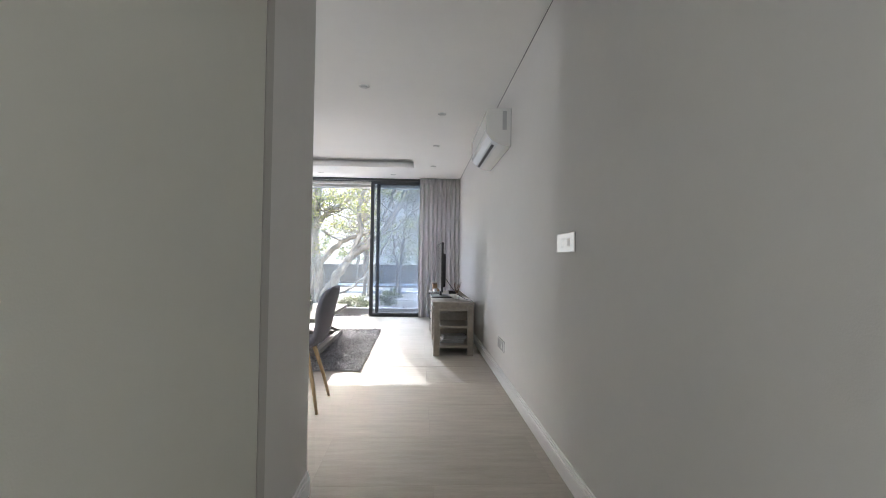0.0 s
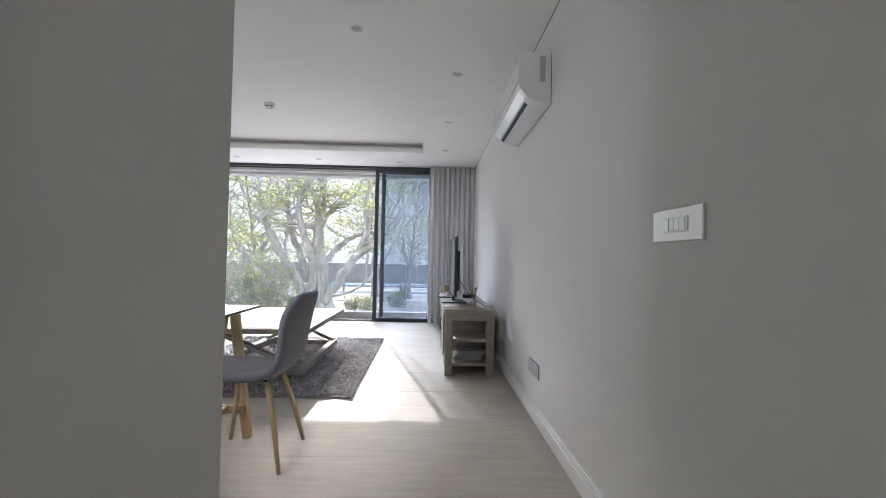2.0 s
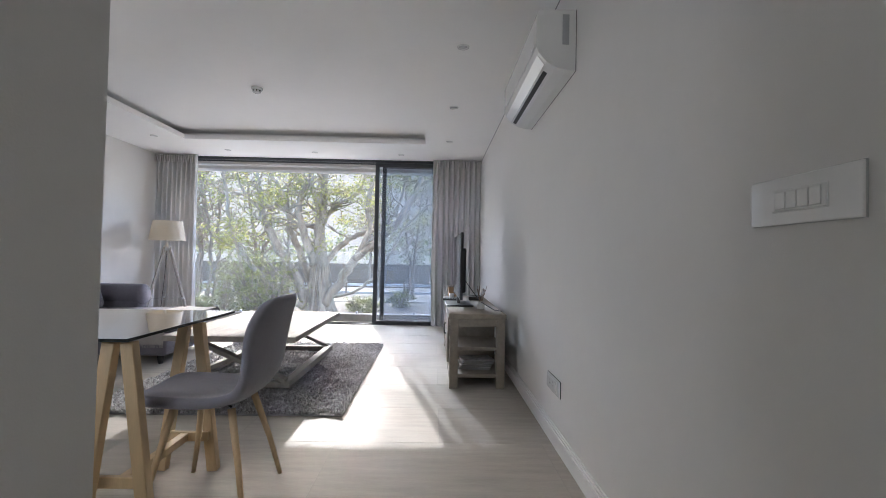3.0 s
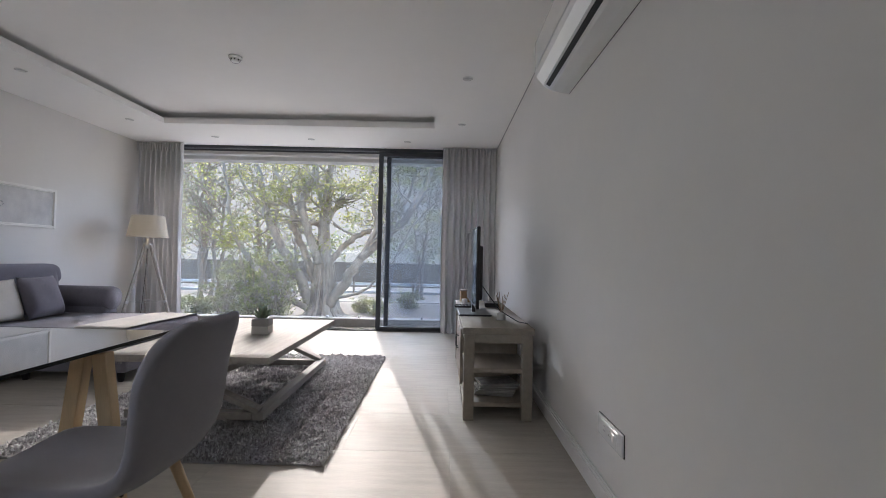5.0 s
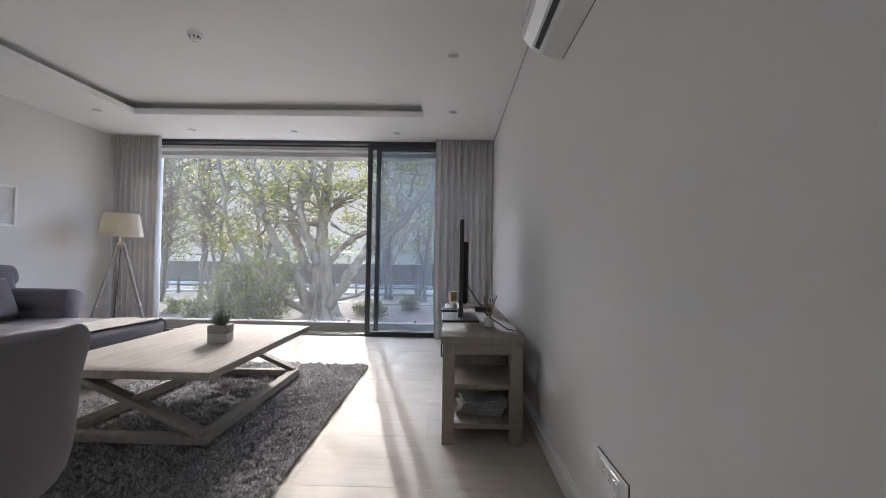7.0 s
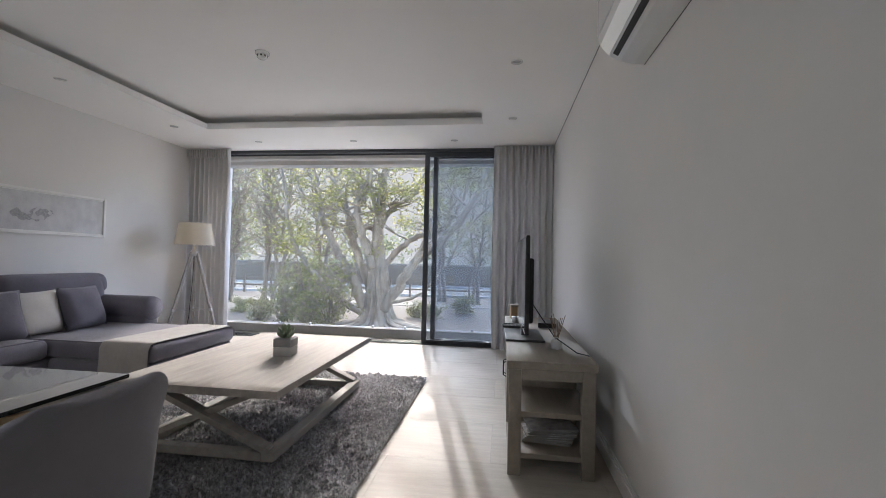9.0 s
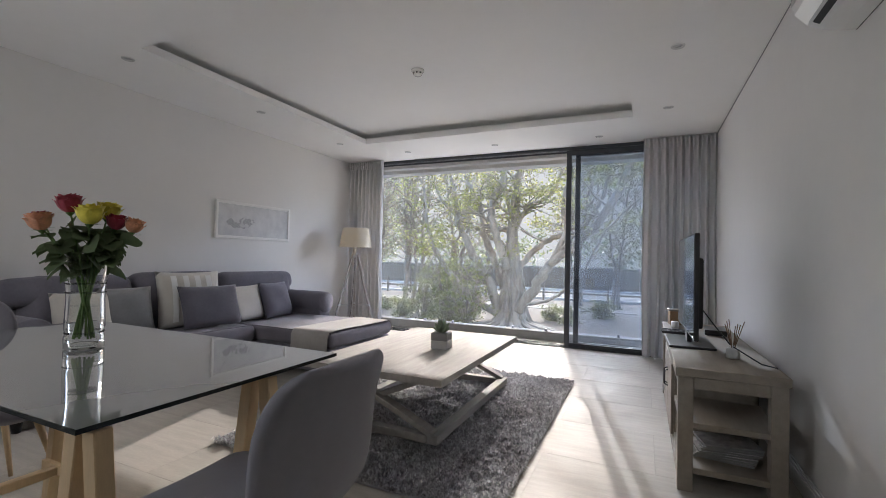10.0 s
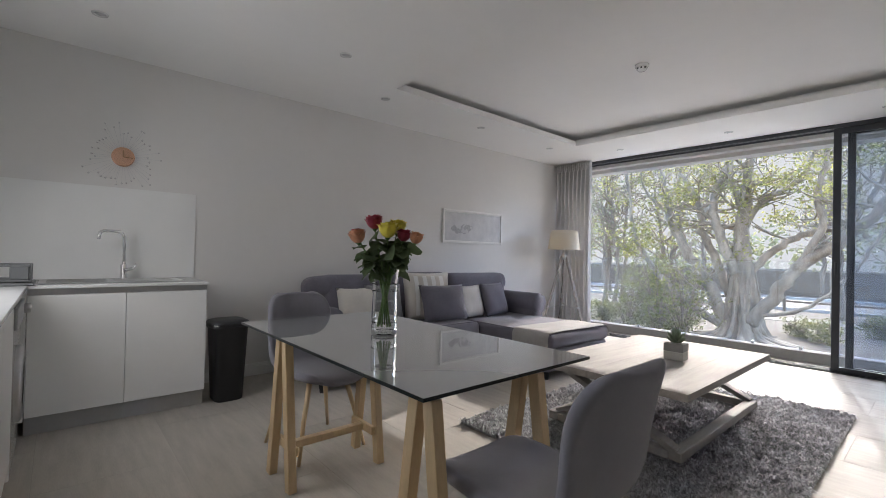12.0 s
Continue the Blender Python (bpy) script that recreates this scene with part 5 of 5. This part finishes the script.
def waste_bin():
    b = thing("waste_bin", (-3.86, 3.85, 0), label="tall black plastic swing-top waste bin", category="bin")
    bm = bmesh.new()
    rings = []
    for z, sx, sy in ((0.0, 0.11, 0.10), (0.006, 0.115, 0.105), (0.55, 0.14, 0.13), (0.56, 0.15, 0.14), (0.585, 0.15, 0.14)):
        ring = []
        for k in range(32):
            a = 2 * math.pi * k / 32
            c, s = math.cos(a), math.sin(a)
            ring.append(bm.verts.new((sx * math.copysign(abs(c) ** 0.5, c), sy * math.copysign(abs(s) ** 0.5, s), z)))
        rings.append(ring)
    for p, q in zip(rings, rings[1:]):
        for k in range(32):
            bm.faces.new((p[k], p[(k + 1) % 32], q[(k + 1) % 32], q[k]))
    bm.faces.new(rings[0][::-1])
    bm.faces.new(rings[-1])
    part("bucket", bm, M_BIN, b, "", True)
    lid = bmesh.new()
    rings = []
    for z, f in ((0.586, 1.02), (0.600, 1.02), (0.612, 0.93), (0.620, 0.75), (0.624, 0.4)):
        rings.append([lid.verts.new((0.15 * f * math.copysign(abs(math.cos(6.2832 * k / 32)) ** 0.5, math.cos(6.2832 * k / 32)), 0.14 * f * math.copysign(abs(math.sin(6.2832 * k / 32)) ** 0.5, math.sin(6.2832 * k / 32)), z)) for k in range(32)])
    for p, q in zip(rings, rings[1:]):
        for k in range(32):
            lid.faces.new((p[k], p[(k + 1) % 32], q[(k + 1) % 32], q[k]))
    lid.faces.new(rings[-1])
    part("lid", lid, M_BIN, b, "domed black lid", True)
    part("rim", welt(bmesh.new(), -0.135, 0.135, -0.125, 0.125, 0.588, 0.007), M_GREY_PLASTIC, b, "grey rim between bucket and lid")
    return b


waste_bin()


def burst_clock():
    rnd = random.Random(6)
    c = thing("wall_clock", (XW, 3.19, 1.87), label="copper wall clock with a burst of fine beaded wires", category="clock")
    d = lathe(bmesh.new(), [(0.075, 0.004), (0.075, 0.022), (0.068, 0.026)], 36)
    bmesh.ops.transform(d, matrix=pose(0, 0, 0, 0, 90, 0), verts=d.verts)
    part("face", d, M_COPPER, c, "round copper clock face")
    part("hour_hand", abox(0.0265, 0.028, -0.004, 0.004, 0, 0.05, 0, 1, pose(0, 0, 0, 0, 0, 0)), M_WOOD_DARK, c)
    part("minute_hand", abox(0.0285, 0.03, -0.003, 0.003, 0, 0.062, 0, 1, pose(0, 0, 0, -92, 0, 0)), M_WOOD_DARK, c)
    for k in range(44):
        a, r = 2 * math.pi * k / 44 + rnd.uniform(-0.06, 0.06), rnd.uniform(0.16, 0.27)
        e = Vector((0.012 + rnd.uniform(0, 0.02), r * math.cos(a), r * math.sin(a)))
        w = part("wire", tube(bmesh.new(), [(0.012, 0.07 * math.cos(a), 0.07 * math.sin(a)), e], 0.0009, 4), M_STEEL, c)
        bb = bmesh.new()
        bmesh.ops.create_icosphere(bb, subdivisions=1, radius=0.008, matrix=Matrix.Translation(e))
        part("bead", bb, M_CHROME, w, "", True)
    return c


burst_clock()


# ---- trees ----
def limb(bm, pts, r0, r1, rnd, seg=9, wob=0.08):
    """A tapering, slightly crooked limb through control points; returns its finer line."""
    fine = []
    for i in range(len(pts) - 1):
        p0, p1, p2, p3 = (Vector(pts[max(0, min(len(pts) - 1, i + k))]) for k in (-1, 0, 1, 2))
        for s in range(6):
            t = s / 6
            fine.append(0.5 * (2 * p1 + (p2 - p0) * t + (2 * p0 - 5 * p1 + 4 * p2 - p3) * t * t + (3 * p1 - p0 - 3 * p2 + p3) * t ** 3))
    fine.append(Vector(pts[-1]))
    n = len(fine) - 1
    line = [p + Vector((rnd.gauss(0, wob), rnd.gauss(0, wob), 0)) * min(1, i / 6) for i, p in enumerate(fine)]
    tube(bm, line, [r0 + (r1 - r0) * (i / n) ** 0.8 * 1.0 for i in range(n + 1)], seg)
    return line


def fork(bm, lf, p, d, r, length, depth, rnd, leaf):
    """Side shoots, ending in sprays of leaves."""
    q = p + d * length * 0.5 + Vector((rnd.gauss(0, 0.1), rnd.gauss(0, 0.1), rnd.gauss(0, 0.08))) * length
    e = q + (d + Vector((rnd.gauss(0, 0.3), rnd.gauss(0, 0.3), rnd.uniform(0, 0.35)))).normalized() * length * 0.5
    tube(bm, [p, q, e], [r, r * 0.75, r * 0.5], 6 if r > 0.03 else 4, False)
    if depth == 0:
        count, size, spread = leaf
        leaves(lf, e, spread, count, size, rnd, 0.6)
        if rnd.random() < 0.6:
            leaves(lf, q, spread * 0.7, count // 2, size, rnd, 0.6)
        return
    for _ in range(rnd.choice((2, 2, 3))):
        nd = (d + Vector((rnd.gauss(0, 0.55), rnd.gauss(0, 0.55), rnd.uniform(-0.15, 0.5)))).normalized()
        fork(bm, lf, e if rnd.random() < 0.6 else q, nd, r * 0.55, length * rnd.uniform(0.6, 0.85), depth - 1, rnd, leaf)


def fig_tree(at):
    """A broad old fig: a fluted base that breaks into many pale limbs."""
    rnd = random.Random(11)
    t = thing("fig_tree", at, label="large old fig tree with pale twisting limbs and sparse green leaves", category="tree")
    bm, lf = bmesh.new(), bmesh.new()
    # fluted bole and root flare
    rings = []
    seg = 64
    for z, r in ((-0.1, 0.95), (0.0, 0.70), (0.08, 0.57), (0.2, 0.47), (0.4, 0.40), (0.65, 0.35), (0.95, 0.31), (1.25, 0.28), (1.6, 0.25), (2.1, 0.20)):
        ring = []
        for k in range(seg):
            a = 2 * math.pi * k / seg
            f = 1 + 0.26 * math.sin(5 * a + 0.6 + 0.5 * z) * (1.1 - 0.35 * z) + 0.20 * abs(math.sin(6.5 * a + 0.9 * z)) + 0.10 * math.sin(17 * a - 1.2 * z) + 0.05 * rnd.random() - 0.08
            ring.append(bm.verts.new((r * f * math.cos(a), r * f * 0.9 * math.sin(a), z)))
        rings.append(ring)
    for a, b in zip(rings, rings[1:]):
        for k in range(seg):
            bm.faces.new((a[k], a[(k + 1) % seg], b[(k + 1) % seg], b[k]))
    bm.faces.new(rings[-1])
    # main limbs: base radius, tip radius, line
    limbs = (
        (0.40, 0.10, ((0.0, 0, 0.2), (0.02, 0, 1.6), (-0.02, 0, 2.8), (0.02, 0.1, 4.0), (0.1, 0.2, 5.0), (0.2, 0.4, 5.9))),
        (0.27, 0.06, ((-0.3, -0.1, 0.3), (-0.75, -0.2, 1.4), (-1.25, -0.2, 2.2), (-1.6, -0.2, 2.85), (-1.95, -0.1, 3.6), (-2.1, 0, 4.4), (-2.4, 0.2, 5.2), (-2.6, 0.3, 5.9))),
        (0.19, 0.05, ((-0.3, 0.1, 1.2), (-0.85, 0.2, 2.5), (-1.13, 0.2, 3.1), (-1.23, 0.3, 3.9), (-1.55, 0.4, 4.4), (-1.9, 0.5, 5.0), (-2.1, 0.5, 5.8))),
        (0.21, 0.06, ((-0.1, -0.15, 1.8), (-0.48, -0.2, 2.8), (-0.68, -0.2, 3.6), (-0.63, -0.1, 4.2), (-0.4, 0, 4.7), (-0.5, 0.1, 5.3), (-0.6, 0.2, 6.0))),
        (0.25, 0.09, ((0.25, -0.2, 0.5), (0.8, -0.3, 1.3), (1.25, -0.4, 2.0), (2.1, -0.5, 2.7), (2.75, -0.5, 3.4), (3.3, -0.5, 4.4), (3.65, -0.5, 5.2), (4.0, -0.4, 5.9))),
        (0.16, 0.06, ((0.12, 0.1, 1.8), (0.7, 0.2, 2.5), (1.35, 0.3, 2.9), (1.95, 0.4, 3.1), (2.6, 0.4, 3.9), (2.9, 0.5, 5.2))),
        (0.14, 0.05, ((1.25, -0.4, 2.0), (1.75, -0.5, 3.0), (1.66, -0.6, 3.9), (1.9, -0.6, 5.0), (1.8, -0.5, 5.8))),
        (0.13, 0.04, ((0.05, 0.0, 3.1), (0.45, 0.1, 3.8), (1.1, 0.2, 4.2), (1.5, 0.3, 5.0), (1.4, 0.4, 5.7))),
        (0.12, 0.04, ((0.0, 0, 3.5), (-0.25, -0.3, 4.4), (-0.1, -0.4, 5.2), (0.2, -0.5, 5.8))),
        (0.18, 0.05, ((-0.45, -0.2, 0.4), (-1.3, -0.4, 0.95), (-2.2, -0.5, 1.9), (-2.8, -0.5, 2.9), (-3.0, -0.4, 4.2), (-3.4, -0.3, 5.6))),
        (0.09, 0.03, ((-1.95, -0.1, 3.6), (-2.5, -0.3, 4.2), (-2.8, -0.3, 5.2))),
        (0.08, 0.03, ((0.3, -0.2, 0.7), (1.4, -0.5, 1.0), (2.3, -0.7, 1.9), (2.9, -0.9, 3.0), (3.9, -1.0, 4.0))),
    )
    lines = [(limb(bm, pts, r0 * 0.72, r1 * 0.8, rnd, 10, 0.03), r0 * 0.72, r1 * 0.8) for r0, r1, pts in limbs]
    for line, r0, r1 in lines:
        n = len(line)
        for i in range(n // 4, n):
            high = line[i].z > 3.0
            if rnd.random() < (0.62 if 3.0 < line[i].z < 4.8 else 0.22 if high else 0.14):
                d = Vector((rnd.gauss(0, 0.8), rnd.gauss(0, 0.6), rnd.uniform(-0.2, 0.6))).normalized()
                fork(bm, lf, line[i], d, max(0.016, (r0 + (r1 - r0) * i / n) * 0.36), rnd.uniform(0.55, 1.15), 2, rnd, (15, 0.05, 0.38))
    # a dense dark clump of leaf low on the outer limb
    for _ in range(14):
        leaves(lf, (rnd.uniform(-3.2, -2.0), rnd.uniform(-0.9, -0.2), rnd.uniform(2.3, 3.3)), 0.34, 42, 0.05, rnd, 0.7)
    # strands of root running down the bole
    for k in range(26):
        a, h = 2 * math.pi * k / 26 + rnd.uniform(-0.1, 0.1), rnd.uniform(1.3, 2.9)
        c, s = math.cos(a), math.sin(a) * 0.9
        sw = rnd.uniform(-0.12, 0.12)
        pts = [(c * f + sw * g, s * f, z) for f, z, g in ((rnd.uniform(1.1, 1.7), -0.06, 0), (0.60, 0.12, 0.3), (0.40, 0.55, 0.6), (0.30, 1.1, 1.0), (0.21, (1.1 + h) / 2, 1.2), (0.09, h, 1.2))]
        limb(bm, pts, rnd.uniform(0.06, 0.11), 0.02, rnd, 7, 0.012)
    part("trunk", bm, M_BARK, t, "pale grey fluted trunk and limbs", True)
    part("crown", lf, M_LEAF, t, "scattered yellow-green leaves")
    return t


def thin_tree(name, seed, height, spread):
    """A slim street tree with an open crown."""
    rnd = random.Random(seed)
    t = thing(name, (0, 0, GZ), label="slim brown-trunked tree with an open grey-green crown", category="tree", group="street trees")
    bm, lf = bmesh.new(), bmesh.new()
    lean = rnd.uniform(-0.5, 0.5)
    for k in range(rnd.choice((1, 2, 2))):
        off = 0.25 * k
        line = limb(bm, ((off, 0, -0.05), (off + lean * 0.3, 0.1, height * 0.3), (off * 3 + lean * 0.8, 0.1, height * 0.62), (off * 5 + lean, 0, height)), 0.095, 0.03, rnd, 8, 0.05)
        for i in range(5, len(line)):
            for _ in range(2):
                d = Vector((rnd.gauss(0, 0.8), rnd.gauss(0, 0.8), rnd.uniform(0.2, 1.0))).normalized()
                fork(bm, lf, line[i], d, 0.028, spread * rnd.uniform(0.5, 1.0), 1, rnd, (8, 0.055, 0.6))
    part("trunk", bm, M_BARK_DARK, t, "", True)
    part("crown", lf, M_LEAF_FAR, t)
    return t


def shrub(name, seed, wide, high, sprays):
    """A loose many-stemmed shrub: crooked stems, each hung with sprays of leaf, with gaps between."""
    rnd = random.Random(seed)
    s = thing(name, (0, 0, GZ), label="loose green garden shrub with gaps between its sprays", category="shrub", group="shrubs")
    bm, lf = bmesh.new(), bmesh.new()
    for _ in range(12):
        a, f = rnd.random() * 6.28, rnd.uniform(0.25, 1.0)
        e = Vector((math.cos(a) * wide * f, math.sin(a) * wide * f * 0.7, high * rnd.uniform(0.55, 1.0) * (1.08 - 0.4 * f)))
        mid = Vector((e.x * 0.4 + rnd.gauss(0, 0.08), e.y * 0.4, e.z * 0.55))
        tube(bm, [(rnd.gauss(0, 0.05), rnd.gauss(0, 0.05), -0.02), mid, e], [0.03, 0.02, 0.007], 5)
        for k in range(sprays):
            t = rnd.uniform(0.05, 1.0)
            p = mid * (2 * t) if t < 0.5 else mid * (2 - 2 * t) + e * (2 * t - 1)
            q = p + Vector((rnd.gauss(0, 0.3), rnd.gauss(0, 0.3), rnd.gauss(0.02, 0.2))) * min(1.0, wide)
            tube(bm, [p, q], [0.007, 0.004], 4, False)
            leaves(lf, q, rnd.uniform(0.10, 0.34) * min(1.0, 0.5 + wide * 0.4), rnd.choice((8, 18, 34)), rnd.uniform(0.036, 0.052), rnd, 0.6)
    part("stem", bm, M_BARK_DARK, s)
    part("foliage", lf, M_LEAF_DARK, s)
    return s


TREE = (-3.85, 17.0, GZ)
fig_tree(TREE)
kinds = [thin_tree("street_tree", 3, 6.6, 1.3), thin_tree("street_tree", 8, 7.6, 1.6), thin_tree("street_tree", 21, 5.8, 1.2)]
spots = [(-9.6, 21.5), (-10.9, 22.6), (-12.4, 22.2), (-14.5, 25), (-3.0, 25.2), (-1.2, 24.2), (0.4, 25.5), (2.2, 26.0), (-17.5, 30), (-11, 36), (-5, 36.4), (1.0, 36.2), (6, 36.6), (-19, 37), (-26, 36), (4.5, 25.4), (-13.4, 23.6), (-8.2, 23.2)]
rs = random.Random(5)
for i, (x, y) in enumerate(spots):
    m = pose(x, y, GZ, 0, 0, rs.uniform(0, 360)) @ Matrix.Scale(rs.uniform(0.9, 1.15), 4)
    if i < 3:
        kinds[i].matrix_world = m
    else:
        copy_thing(kinds[i % 3], m)
tall = shrub("shrub", 4, 1.35, 2.7, 9)
spray = shrub("shrub", 27, 1.2, 2.2, 9)
low = shrub("shrub", 15, 0.6, 0.75, 6)
tall.matrix_world, spray.matrix_world, low.matrix_world = pose(-5.9, 16.4, GZ, 0, 0, 20), pose(-5.0, 16.0, GZ, 0, 0, 60), pose(-7.9, 17.0, GZ)
for ob, x, y, wd, ht, a in ((spray, -6.7, 16.2, 0.8, 0.9, 140), (tall, -6.4, 17.3, 0.9, 1.15, 250), (spray, -5.5, 15.6, 0.7, 0.6, 80), (tall, -7.4, 17.8, 0.6, 0.7, 10), (tall, -5.3, 17.2, 0.7, 0.8, 170)):
    copy_thing(ob, pose(x, y, GZ, 0, 0, a) @ Matrix.Diagonal((wd, wd, ht, 1)))
for x, y, s, a in ((-2.3, 18.2, 0.9, 40), (-1.3, 20.5, 1.0, 160), (-9.5, 18.5, 0.8, 290), (-2.9, 19.0, 0.8, 200)):
    copy_thing(low, pose(x, y, GZ, 0, 0, a) @ Matrix.Scale(s, 4))

# far belt of trees past the road
rnd = random.Random(9)
bm = bmesh.new()
for i in range(90):
    x = -75 + i * 1.6 + rnd.uniform(-0.6, 0.6)
    leaves(bm, (x, 56 + rnd.uniform(-3, 3), GZ + rnd.uniform(1.5, 4.6)), rnd.uniform(1.4, 2.6), 110, 0.28, rnd, 0.8)
tagged(part("far_trees", bm, M_LEAF_FAR, None, "hazy belt of distant trees"), "hazy belt of distant grey-green trees", "trees", kind="stuff")

# post and rail fence by the road
fence = thing("rail_fence", (-16, 26.6, GZ), label="low dark post and rail fence along the road", category="fence")
me = finish("post", abox(-0.05, 0.05, -0.05, 0.05, -0.05, 0.95, 0.006), M_DARKWALL)
for i in range(15):
    shared("post", me, fence, pose(i * 1.6, 0, 0))
for z in (0.45, 0.85):
    part("rail", abox(0, 22.4, -0.03, 0.03, z - 0.04, z + 0.04, 0.005), M_DARKWALL, fence)


# ---- floor tiles, laid last ----
floor = setting("floor", abox(XW - 0.2, XE + 0.2, -1.75, 9.05, -0.2, -0.0008), M_GROUT, "pale grey wood-look floor tiles with thin joints", "floor")
TL, TW, GAP = 1.2, 0.6, 0.0016
near = {}
for j in range(19):
    y0, y1 = max(-2.05 + j * TW, -1.75), min(-2.05 + (j + 1) * TW, 9.05)
    x = -4.72 - (0.6 if j % 2 == 0 else 0.0)
    while x < XE:
        x0, x1 = max(x, XW), min(x + TL, XE)
        x += TL
        if x1 - x0 < 0.03 or (y1 < 2.0 and x1 < XC):
            continue
        a, b = x1 - x0 - GAP, y1 - y0 - GAP
        key = (round(a, 3), round(b, 3))
        if key not in near:
            near[key] = finish("floor_tile", abox(0, a, 0, b, -0.01, 0.0, 0.0012), M_TILE)
        shared("floor_tile", near[key], floor, pose(x0 + GAP / 2, y0 + GAP / 2, 0))
